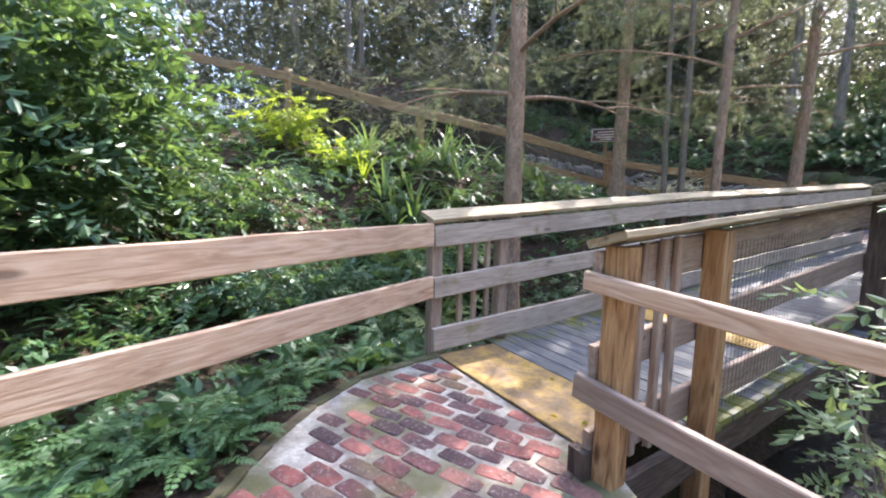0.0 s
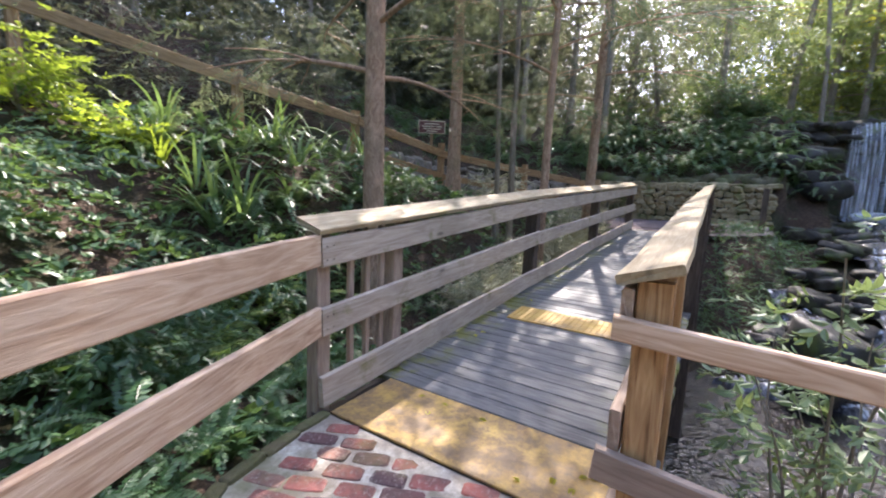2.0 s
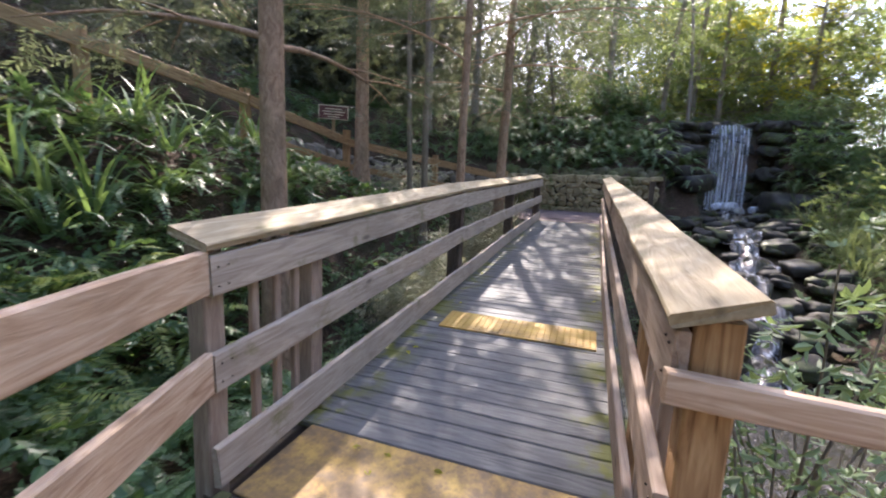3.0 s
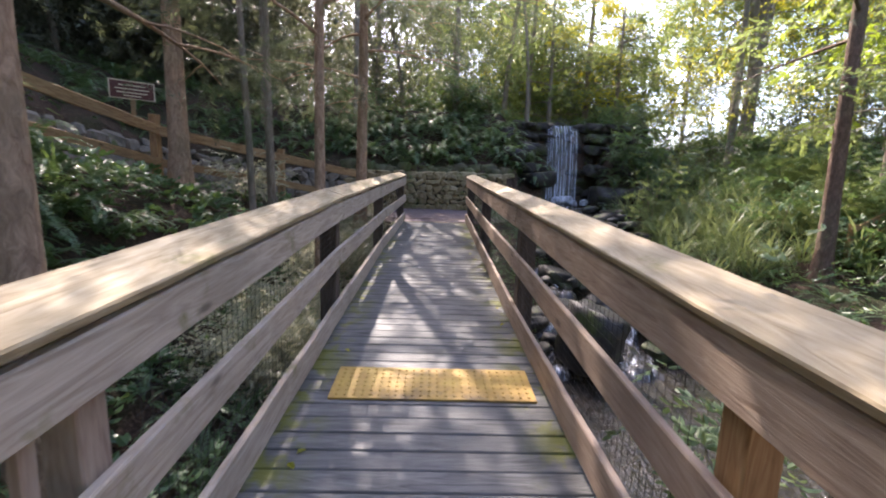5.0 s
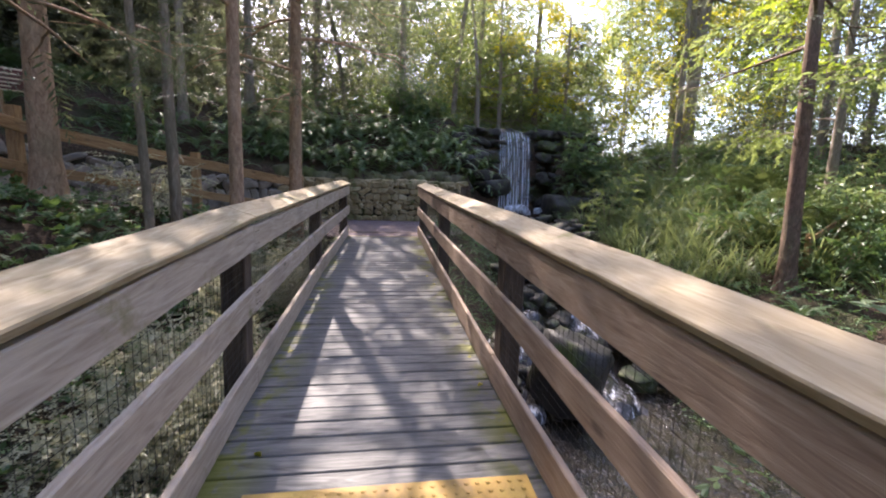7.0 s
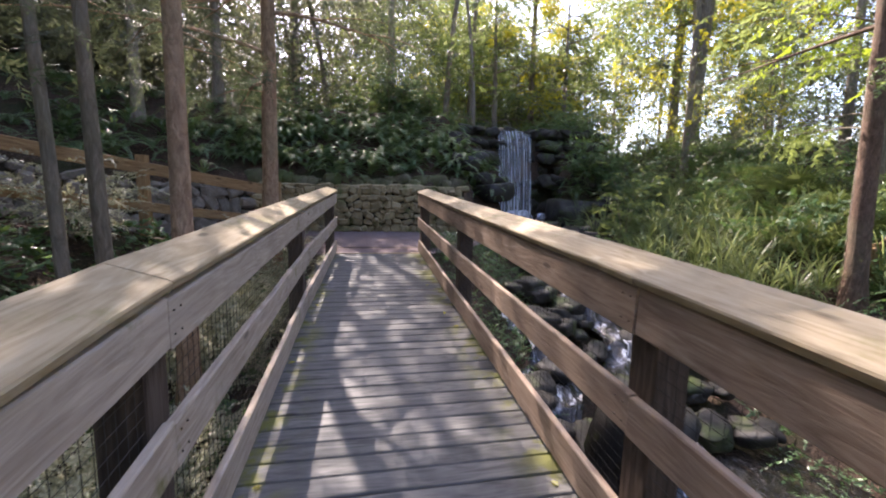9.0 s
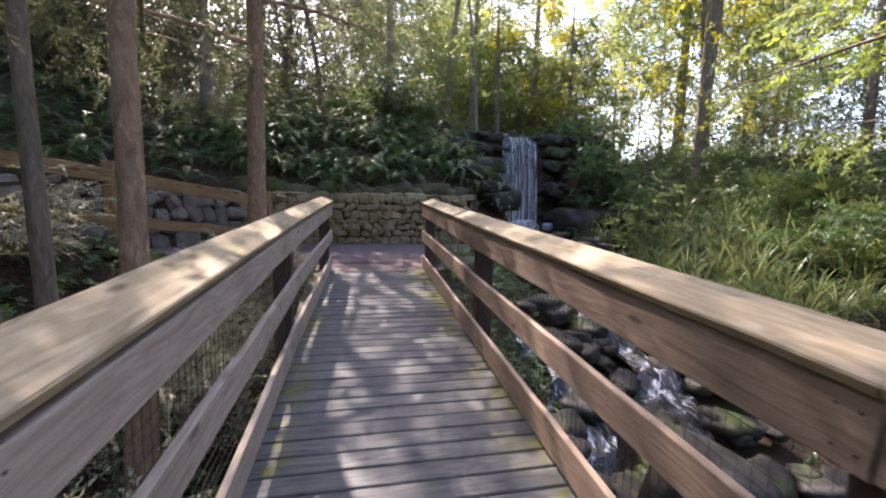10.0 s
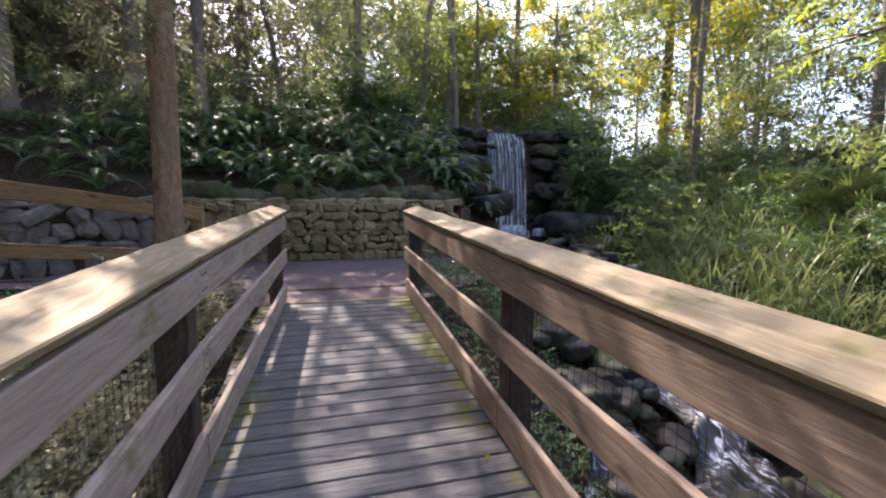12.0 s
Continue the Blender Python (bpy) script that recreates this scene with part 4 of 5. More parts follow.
def area(n, x0, x1, y0, y1, ok=None):
    out = []
    while len(out) < n:
        x, y = float(rng.uniform(x0, x1)), float(rng.uniform(y0, y1))
        if ok is None or ok(x, y):
            out.append((x, y))
    return out


def off_path(x, y):
    return y > np.interp(x, [p[0] for p in PATH_EDGE], [p[1] for p in PATH_EDGE]) + 0.22 if x < 1.66 else y > 3.12


fa = fern_proto(SHIELD, 7, "low green sword fern with arching fronds under the fence", 1)
fb = fern_proto(SWORD, 9, "green sword fern on the shaded slope", 2)
fc = fern_proto(LONG, 9, "large arching sword fern hanging over the bank", 3)
plant(fa, area(55, -1.2, 3.6, 1.6, 5.2, off_path), 0.7, 1.15)
plant(fa, area(60, -0.9, 2.2, 1.6, 3.6, lambda x, y: off_path(x, y) and y < 3.2 + 0.36 * (x - 1.66)), 0.55, 0.95, first=False)
plant(fa, area(6, 1.9, 2.5, -0.2, 0.9), 0.5, 0.8, first=False)
plant(fb, area(62, 2.0, 10.5, 3.2, 6.4), 0.7, 1.2)
plant(fb, area(14, 5.0, 10.5, -6.5, -3.4), 0.8, 1.2, first=False)
plant(fc, area(26, 2.2, 6.5, 5.2, 7.4, lambda x, y: y < np.interp(x, FENCE_X, FENCE_Y) - 0.3), 0.8, 1.2)
plant(fc, [(14.75 + float(rng.uniform(0, 2.4)), float(rng.uniform(-0.6, 5.0))) for _ in range(62)], 0.8, 1.25, first=False)
plant(fb, [(17.75 + float(rng.uniform(0, 0.5)), y) for y in (-0.9, -1.4, -1.9, -3.6, -4.0, -4.5, -5.0)], 0.7, 1.1, first=False)

fd = fern_proto(fern_frond_meshes(LIGHT_FERN, 0.80, 28, 0.095, 0.024, 1.8, 380), 10, "lacy fern on the slope, yellow-green with sunlight in its colour", 4)
plant(fd, [(1.9, 4.5), (2.3, 4.95), (2.8, 5.15), (2.5, 5.45), (3.15, 5.4), (3.3, 4.9), (2.75, 4.6), (3.6, 5.3)], 1.0, 1.3)
plant(fc, area(26, 1.9, 5.6, 3.6, 6.2), 0.6, 0.95, first=False)


def stuff(name, bases, mat, label, category):
    v, f = join(bases)
    return tagged(new(name, quick_mesh(name, v, f, mat)), label, category, kind="stuff")


def spots_on_ground(n, x0, x1, y0, y1, ok=None, lift=0.0):
    p = np.stack([rng.uniform(x0, x1, n), rng.uniform(y0, y1, n)], 1)
    if ok is not None:
        p = p[ok(p[:, 0], p[:, 1])]
    return np.c_[p, ground_z(p[:, 0], p[:, 1]) + lift]


U = rng.uniform


def fern_bank():
    """Ferns beyond the nearest, joined: on the bank past the wall and round the cliff."""
    spots = area(110, 9.5, 17.0, 3.5, 11.0, lambda x, y: 0.15 < behind_wall(np.array(x), np.array(y)) < 4.0) + area(34, 14.7, 17.2, -0.5, 6.0) + area(26, 15.6, 17.3, -7.0, -4.3) + area(16, 15.0, 17.3, -1.6, -0.4)
    base = frond(0.95, 26, 0.085, 0.028, 2.2, 360)
    mats = []
    for x, y in spots:
        z = float(ground_z(x, y))
        k = float(U(0.7, 1.15))
        mats.append(poses(np.tile([x, y, z - 0.03], (9, 1)), np.arange(9) * 0.698 + U(-0.3, 0.3, 9), U(-0.25, 0.25, 9), 0.0, k * U(0.75, 1.1, 9)))
    v, f = scatter(base, np.vstack(mats))
    tagged(new("fern_bank", quick_mesh("fern_bank", v, f, FERN)), "dense hanging sword ferns over the rocky bank", "ferns", kind="stuff")


fern_bank()
leafy = spray(12, 0.30, 0.085, 0.045, seed=5)
big_leafy = spray(9, 0.36, 0.14, 0.062, seed=6, shape=leaf_oval)
oval_leafy = spray(12, 0.30, 0.085, 0.045, seed=5, shape=leaf_oval)
broad_leafy = spray(7, 0.17, 0.075, 0.052, seed=15, shape=leaf_oval)
small_leafy = spray(16, 0.26, 0.05, 0.026, seed=8)
feather = spray(26, 0.42, 0.075, 0.012, angle=1.0, jitter=0.16, seed=9)


def cover(pos, base, s0, s1, tilt=0.9):
    n = len(pos)
    return scatter(base, poses(pos, U(0, 6.283, n), U(-0.2, tilt, n), U(-0.6, 0.6, n), U(s0, s1, n)))


yfence = lambda x: np.interp(x, FENCE_X, FENCE_Y)
ylow = lambda x: np.where(x < 1.66, np.interp(x, [p[0] for p in PATH_EDGE], [p[1] for p in PATH_EDGE]) + 0.25, 3.15)
hill = spots_on_ground(9000, -5, 11.5, 1.0, 11.0, lambda x, y: (y > ylow(x)) & (y < yfence(x) - 0.2), 0.02)
hill[:, 2] += U(0, 0.18, len(hill))
stuff("ground_cover", [cover(hill, broad_leafy, 0.7, 1.5)], GROUND_LEAF, "dense dark green leafy ground cover on the slope", "ground cover")
bank = spots_on_ground(8000, 5.5, 24, -13, -1.6, lambda x, y: (y < np.interp(x, STREAM_X, STREAM_Y) - 1.15) & ((x < 16.2) | (y < -5.2)), 0.02)
bank[:, 2] += U(0, 0.35, len(bank))
stuff("ground_cover", [cover(bank, small_leafy, 0.8, 1.7)], GROUND_LEAF, "dense mixed green undergrowth on the stream bank", "ground cover")
above = spots_on_ground(2200, 5, 24, -0.8, 14, lambda x, y: behind_wall(x, y) > 0.25, 0.02)
above[:, 2] += U(0, 0.3, len(above))
stuff("ground_cover", [cover(above, leafy, 0.7, 1.4)], SHRUB_LEAF, "dark green leafy cover on the bank above the wall", "ground cover")
near_bank = spots_on_ground(1500, 7.8, 13.2, -1.5, 0.95, lambda x, y: y > np.interp(x, STREAM_X, STREAM_Y) + 1.1, 0.02)
near_bank[:, 2] += U(0, 0.2, len(near_bank))
stuff("ground_cover", [cover(near_bank, small_leafy, 0.7, 1.3)], GROUND_LEAF, "low green plants on the bank beside the bridge", "ground cover")
litter = spots_on_ground(5000, -2, 12, -1.5, 6.5, lambda x, y: ((y > ylow(x)) | ((y < 0.9) & (x > 2.2))), 0.015)
stuff("leaf_litter", [scatter(spray(4, 0.12, 0.06, 0.03, seed=3), poses(litter, U(0, 6.28, len(litter)), U(-0.1, 0.1, len(litter)), U(-0.3, 0.3, len(litter)), U(0.6, 1.3, len(litter))))], DRY, "brown fallen leaves on the soil", "leaf litter")

# grasses and strap-leaved plants
clump = [quick_mesh("blades", *blade_clump(44, 0.85, 0.010, 500 + k), GRASS) for k in range(3)]
strap = [quick_mesh("blades", *blade_clump(18, 0.95, 0.035, 520 + k, 1.0), FERN) for k in range(3)]


def tuft(meshes, x, y, k, label, category, group):
    ob = new("grass_tuft" if meshes is clump else "strap_leaf_plant", meshes[int(rng.integers(3))])
    ob.matrix_basis = pose(x, y, float(ground_z(x, y)) - 0.02, 0, 0, float(U(0, 360))) @ Matrix.Scale(k, 4)
    tagged(ob, label, category, group)


for x, y in area(115, 7.5, 16.5, -9.0, -3.2, lambda x, y: not (x < 9.3 and y > -5.8) and y < np.interp(x, STREAM_X, STREAM_Y) - 1.5):
    tuft(clump, x, y, float(U(0.8, 1.5)), "tall pale green grass tuft on the stream bank", "grass", "grass tufts")
for x, y in area(18, 2.6, 6.2, 5.6, 7.6, lambda x, y: y < np.interp(x, FENCE_X, FENCE_Y) - 0.15):
    tuft(strap, x, y, float(U(0.7, 1.2)), "dark strap-leaved plant drooping over the bank", "strap plant", "strap-leaved plants")


def shrub(x, y, height, spread, n, base, mat, label, seed, z=None, s=1.0, low=2):
    """A bush: several bare stems from the root and a ragged mass of leafy twigs."""
    r = np.random.default_rng(seed)
    gz = float(ground_z(x, y)) if z is None else z
    ob = thing("shrub", (x, y, gz), label, "shrub", "shrubs")
    tips = []
    for k in range(7):
        a, l = r.uniform(0, 6.283), r.uniform(0.45, 0.95)
        s_ = np.linspace(0, 1, 6)
        px = x + np.cos(a) * spread * l * s_ ** 1.4 + r.normal(0, 0.03, 6)
        py = y + np.sin(a) * spread * l * s_ ** 1.4 + r.normal(0, 0.03, 6)
        pz = gz - 0.05 + height * (0.5 + 0.5 * r.random()) * s_
        pts = np.stack([px, py, pz], 1)
        part("stem", quick_mesh("stem", *tube(pts, np.linspace(0.014, 0.004, 6), 5), BARK_GREY, True), ob)
        tips.append(pts[low:])
    tips = np.vstack(tips)
    c = tips[r.integers(len(tips), size=n)] + r.normal(0, 1, (n, 3)) * np.array([spread * 0.28, spread * 0.28, height * 0.14])
    c[:, 2] = np.maximum(c[:, 2], gz + 0.08)
    yaw = np.arctan2(c[:, 1] - y, c[:, 0] - x) + r.normal(0, 0.8, n)
    v, f = scatter(base, poses(c, yaw, r.uniform(-0.5, 0.6, n), r.normal(0, 0.5, n), s * r.uniform(0.7, 1.25, n)))
    part("foliage", quick_mesh("foliage", v, f, mat), ob)


# tall broad-leaved thicket beside the start of the path
for k, (x, y, h, sp, n) in enumerate(((-1.5, 4.6, 3.2, 1.3, 700), (-0.7, 5.3, 2.6, 1.0, 550), (-2.4, 3.4, 2.8, 1.2, 500), (0.5, 6.0, 1.1, 1.0, 350), (-1.6, 6.8, 3.6, 1.5, 600), (0.9, 4.4, 0.7, 0.9, 300), (2.6, 5.2, 0.7, 0.9, 260))):
    shrub(x, y, h, sp, n, big_leafy if k < 3 else oval_leafy, SHRUB_LEAF, "dense dark green broad-leaved shrub", 700 + k)
shrub(1.6, 7.8, 1.0, 0.5, 230, leafy, LIME_LEAF, "sunlit yellow-green shrub on the slope", 720)
shrub(2.5, 7.3, 0.45, 0.5, 130, leafy, LIME_LEAF, "sunlit yellow-green shrub on the slope", 721)
# young shrub beside the bridge head, its sunlight put into the pale leaf colour
for k, (x, y, h, sp, n) in enumerate(((2.8, 0.40, 2.40, 0.42, 75), (3.3, 0.05, 2.75, 0.55, 105))):
    shrub(x, y, h, sp, n, big_leafy, PALE_LEAF, "young green shrub beside the bridge post, paled as if sunlit", 722 + k, -1.1 if k == 0 else -1.4, low=4, s=0.62)
# bushes on the upper path and on the far bank
for k, (x, y, h, sp, n) in enumerate(((4.6, 10.4, 2.6, 1.6, 650), (6.6, 9.8, 2.4, 1.4, 600), (2.6, 11.4, 2.8, 1.6, 600), (8.3, 10.6, 2.4, 1.5, 500))):
    shrub(x, y, h, sp, n, small_leafy, FAR_LEAF, "glossy small-leaved bush behind the upper fence", 730 + k, s=1.5)
# the bush's silvery highlights are in its leaf colour
shrub(9.6, 5.6, 0.9, 0.6, 240, small_leafy, SUNLIT_CREAM_LEAF, "small bush below the stone wall, highlights put into its pale leaves", 740)
for k in range(26):
    x, y = float(U(8.5, 20)), float(U(-11, -4.2))
    if y < np.interp(x, STREAM_X, STREAM_Y) - 2:
        shrub(x, y, float(U(0.8, 1.5)), float(U(0.6, 1.1)), 260, leafy if k % 2 else small_leafy, FERN if k % 3 == 0 else (PALE_LEAF if k % 3 == 1 else GROUND_LEAF), "leafy green shrub on the stream bank", 750 + k, s=1.2)
shrub(13.6, -4.4, 1.9, 0.6, 260, leafy, CANOPY, "upright pale green shrub beside the stream", 770)
for k in range(8):
    shrub(float(U(17.8, 20)), float(U(-1.8, 5)), float(U(0.8, 1.4)), float(U(0.8, 1.2)), 260, leafy, FERN if k % 2 else SHRUB_LEAF, "dark leafy shrub above the rock bank", 780 + k, s=1.2)

for k, (x, y) in enumerate(((16.4, -5.0), (16.9, -5.8), (15.9, -6.0))):
    shrub(x, y, 1.5, 0.8, 300, leafy, FERN, "dark leafy shrub beside the waterfall rocks", 790 + k, s=1.1)

# pale leaves below the upstream railing, the sun on them put into their cream colour
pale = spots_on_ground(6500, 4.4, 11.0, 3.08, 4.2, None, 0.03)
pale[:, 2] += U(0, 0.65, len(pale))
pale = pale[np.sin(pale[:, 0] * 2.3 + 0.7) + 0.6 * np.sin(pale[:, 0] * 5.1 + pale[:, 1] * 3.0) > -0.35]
stuff("ground_cover", [cover(pale, small_leafy, 0.6, 1.2)], SUNLIT_CREAM_LEAF, "pale small-leaved ground cover beside the bridge, whitened as if in sun", "ground cover")

# coarse grass, fan palms and a bright rosette on the far bank
tall = [quick_mesh("blades", *blade_clump(30, 1.05, 0.017, 540 + k, 1.1), PALE_GRASS) for k in range(3)]
for x, y in area(120, 8.2, 16.0, -9.5, -3.3, lambda x, y: not (x < 9.6 and y > -6.0) and y < np.interp(x, STREAM_X, STREAM_Y) - 1.5):
    ob = new("grass_tuft", tall[int(rng.integers(3))])
    ob.matrix_basis = pose(x, y, float(ground_z(x, y)) - 0.02, 0, 0, float(U(0, 360))) @ Matrix.Scale(float(U(0.7, 1.35)), 4)
    tagged(ob, "coarse arching pale green grass on the bank", "grass", "grass tufts")

for x, y in area(34, 9.4, 13.5, -6.6, -4.0, lambda x, y: y < np.interp(x, STREAM_X, STREAM_Y) - 1.8):
    ob = new("grass_tuft", tall[int(rng.integers(3))])
    ob.matrix_basis = pose(x, y, float(ground_z(x, y)) + 0.05, 0, 0, float(U(0, 360))) @ Matrix.Scale(float(U(0.9, 1.35)), 4)
    tagged(ob, "tall arching pale green grass above the stream", "grass", "grass tufts")


def fan_palm(x, y, k, label, mat, seed):
    """A low palm: stalks that each end in a fan of narrow blades."""
    r = np.random.default_rng(seed)
    gz = float(ground_z(x, y))
    ob = thing("fan_palm", (x, y, gz), label, "palm", "fan palms")
    for i in range(9):
        yaw, lift = 0.7 * i + r.uniform(-0.25, 0.25), r.uniform(0.5, 1.25)
        d = np.array([np.cos(yaw) * np.cos(lift), np.sin(yaw) * np.cos(lift), np.sin(lift)])
        side = np.array([-np.sin(yaw), np.cos(yaw), 0.0])
        tip = np.array([x, y, gz]) + d * k * r.uniform(0.55, 0.8)
        stalk = np.array([np.array([x, y, gz - 0.03]) + (tip - [x, y, gz - 0.03]) * q for q in (0, 0.5, 1)])
        leaf_ob = part("stalk", quick_mesh("stalk", *tube(stalk, [0.009, 0.007, 0.005], 5), mat, True), ob)
        fan = []
        for a in np.linspace(-1.5, 1.5, 17):
            v = d * np.cos(a) + side * np.sin(a) - np.array([0, 0, 0.25])
            v /= np.linalg.norm(v)
            across = np.cross(v, np.cross(d, side))
            fan.append(leaf_quad(tip, v, across / np.linalg.norm(across), k * 0.52 * (1 - 0.12 * abs(a)), k * 0.055))
        v = np.vstack(fan)
        part("fan", quick_mesh("fan", v, np.arange(len(v)).reshape(-1, 4), mat), leaf_ob)


for k, (x, y, sc) in enumerate(((10.3, -6.6, 0.9), (10.9, -7.6, 1.0), (11.8, -6.9, 0.9), (12.4, -8.3, 1.1), (9.7, -8.0, 0.8), (14.2, -8.9, 1.1))):
    fan_palm(x, y, sc, "low green fan palm among the bank grasses", GRASS, 560 + k)
tuft_bright = quick_mesh("blades", *blade_clump(15, 0.68, 0.035, 571, 0.6), LIME_LEAF)
ob = new("rosette_plant", tuft_bright)
ob.matrix_basis = pose(12.3, -9.35, float(ground_z(12.3, -9.35)) + 0.1)
tagged(ob, "bright yellow-green strap-leaved rosette on the bank", "rosette plant")
ob = new("rosette_plant", tuft_bright)
ob.matrix_basis = pose(2.6, 6.8, float(ground_z(2.6, 6.8)) - 0.02) @ Matrix.Scale(1.05, 4)
tagged(ob, "bright yellow-green strap-leaved plant standing among dark ferns", "strap plant")

# hanging ferns along the crest of the stone wall and the mossy stones under them
for k in range(34):
    u = k / 33
    y = -0.4 + 5.2 * u
    stone_ob = new("boulder", ROCKS_MOSSY[k % 4])
    sc = float(U(0.34, 0.6))
    stone_ob.matrix_basis = pose(14.72 + float(U(-0.04, 0.12)), y, 1.80 + float(U(-0.03, 0.16)), float(U(-12, 12)), float(U(-12, 12)), float(U(0, 360))) @ Matrix.Diagonal((sc * 1.2, sc, sc * 0.95, 1))
    tagged(stone_ob, "mossy rounded stone above the retaining wall", "boulder", "boulders")
plant(fc, [(15.05 + float(rng.uniform(0, 0.5)), float(y)) for y in np.linspace(-0.4, 5.0, 22)], 0.75, 1.05, -0.06, first=False)
plant(fc, [(15.6 + float(rng.uniform(0, 1.9)), float(rng.uniform(-0.6, 5.6))) for _ in range(36)], 0.9, 1.3, -0.04, first=False)

# ---- trees ----


def limb_points(start, yaw, rise, length, sag, r):
    s = np.linspace(0, 1, 7)
    d = np.array([np.cos(yaw), np.sin(yaw)])
    w = np.cumsum(r.normal(0, 0.05, (7, 2)), 0) * length * 0.4
    return np.c_[start[0] + d[0] * length * s + w[:, 0] * s, start[1] + d[1] * length * s + w[:, 1] * s, start[2] + rise * length * s - sag * length * s * s]


def tree(x, y, radius, height, base, leaf_mat, bark_mat, label, seed, first=3.0, limbs=14, reach=2.6, n=900, lean=(0, 0), rise=0.25, sag=0.25, s=1.0, z=None, fork=None, droop=-0.2):
    """A tapered trunk with limbs and a crown of leafy twigs along the limbs."""
    r = np.random.default_rng(seed)
    gz = (float(ground_z(x, y)) if z is None else z) - 0.15
    ob = thing("tree", (x, y, gz), label, "tree", "trees")
    t = np.linspace(0, 1, 16)
    wob = np.cumsum(r.normal(0, 0.012, (16, 2)), 0) * height * 0.12
    wob -= wob[3:4] * np.minimum(1, t[:, None] * 5)
    pts = np.c_[x + lean[0] * height * t + wob[:, 0] * t, y + lean[1] * height * t + wob[:, 1] * t, gz + height * t]
    rad = radius * (1 - 0.75 * t) * (1 + 0.55 * np.exp(-t * 40))
    v, f = tube(pts, rad, 12, 0.02)
    part("trunk", quick_mesh("trunk", v, f, bark_mat, True), ob)
    tips = []

    def limb(p, yaw, rs, length, sg, r0):
        q = limb_points(p, yaw, rs, length, sg, r)
        lb = [tube(q, np.linspace(r0, 0.006, 7), 6)]
        for _ in range(4):
            i = int(r.integers(2, 6))
            qq = limb_points(q[i], yaw + r.choice([-1, 1]) * r.uniform(0.4, 1.0), rs * 0.6, length * 0.4, sg, r)
            lb.append(tube(qq, np.linspace(r0 * 0.4, 0.004, 7), 4))
            tips.append(qq[2:])
        tips.append(q[3:])
        vv, ff = join(lb)
        part("limb", quick_mesh("limb", vv, ff, bark_mat, True), ob)

    for k in range(limbs):
        h = first + (height - first) * (k / limbs) ** 1.1 + r.uniform(-0.15, 0.15)
        i = np.interp(h / height, t, np.arange(16))
        p = np.array([np.interp(i, np.arange(16), pts[:, c]) for c in range(3)])
        taper = 1 - 0.6 * max(0.0, (h - first) / max(0.1, height - first)) ** 2
        limb(p, k * 2.4 + r.uniform(-0.5, 0.5), rise, reach * taper * r.uniform(0.7, 1.1), sag, max(0.012, radius * 0.25))
    for fx, fy, fh, fr in fork or ():
        i = int(fh * 15)
        q = np.array([pts[i] + np.array([fx, fy, (1 - fh) * height]) * k for k in np.linspace(0, 1, 8) ** 0.9])
        vv, ff = tube(q, np.linspace(fr, fr * 0.35, 8), 10, 0.02)
        part("limb", quick_mesh("limb", vv, ff, bark_mat, True), ob)
        tips.append(q[4:])
    tips = np.vstack(tips)
    c = tips[r.integers(len(tips), size=n)] + r.normal(0, 1, (n, 3)) * np.array([0.30, 0.30, 0.22]) * reach * 0.33
    yaw = np.arctan2(c[:, 1] - y, c[:, 0] - x) + r.normal(0, 0.9, n)
    v, f = scatter(base, poses(c, yaw, r.normal(droop, 0.35, n), r.normal(0, 0.4, n), s * r.uniform(0.7, 1.4, n)))
    part("crown", quick_mesh("crown", v, f, leaf_mat), ob)
    return ob


CEDAR = "tall cedar with reddish flaking bark and feathery boughs"
tree(3.80, 4.36, 0.145, 11, feather, NEEDLE, BARK_RED, CEDAR, 801, first=3.2, limbs=18, reach=3.0, n=950, s=1.2, z=-0.6, lean=(0.004, 0.0))
tree(7.57, 3.64, 0.089, 11, feather, NEEDLE, BARK_RED, CEDAR, 802, first=3.7, limbs=18, reach=2.8, n=1900, s=1.2, z=-0.4, lean=(0.03, 0.0))
tree(10.50, 3.54, 0.125, 11, feather, NEEDLE, BARK_RED, CEDAR, 803, first=3.0, limbs=18, reach=2.9, n=1400, s=1.2, z=0.4, lean=(0.008, -0.01))
GREY = "slender grey-barked tree with thin open crown"
tree(8.44, 4.63, 0.075, 10, leafy, FAR_LEAF, BARK_GREY, GREY, 804, first=5.0, limbs=12, reach=2.0, n=320, s=1.2, lean=(-0.01, 0.01))
tree(8.22, 4.85, 0.06, 10, leafy, FAR_LEAF, BARK_GREY, GREY, 805, first=5.0, limbs=10, reach=2.0, n=260, s=1.2, lean=(0.01, 0.03))
tree(8.50, 6.15, 0.155, 12, feather, NEEDLE, BARK_RED, CEDAR, 806, first=4.6, limbs=14, reach=2.6, n=280, s=1.2)
tree(9.00, -5.45, 0.15, 12, feather, NEEDLE, BARK_BROWN, "tall cedar with dark brown bark and level branches", 807, first=4.7, limbs=13, reach=3.6, n=800, s=1.3, z=-0.2, lean=(0.015, 0.02), rise=0.04, sag=0.08)
tree(9.5, -5.95, 0.06, 9, leafy, CANOPY, BARK_GREY, GREY, 808, first=3.0, limbs=10, reach=1.8, n=500, s=1.2, lean=(0.03, -0.02))
OAK = "tall grey forked tree with bright backlit leaves"
tree(18.74, -10.72, 0.27, 15, leafy, CANOPY, BARK_GREY, OAK, 809, first=5.5, limbs=14, reach=4.2, n=1500, s=1.7, fork=((1.2, -1.8, 0.17, 0.20), (-0.8, 2.0, 0.20, 0.17)))
tree(21.6, -12.1, 0.24, 14, leafy, CANOPY, BARK_GREY, OAK, 810, first=5.0, limbs=14, reach=3.8, n=1300, s=1.7)
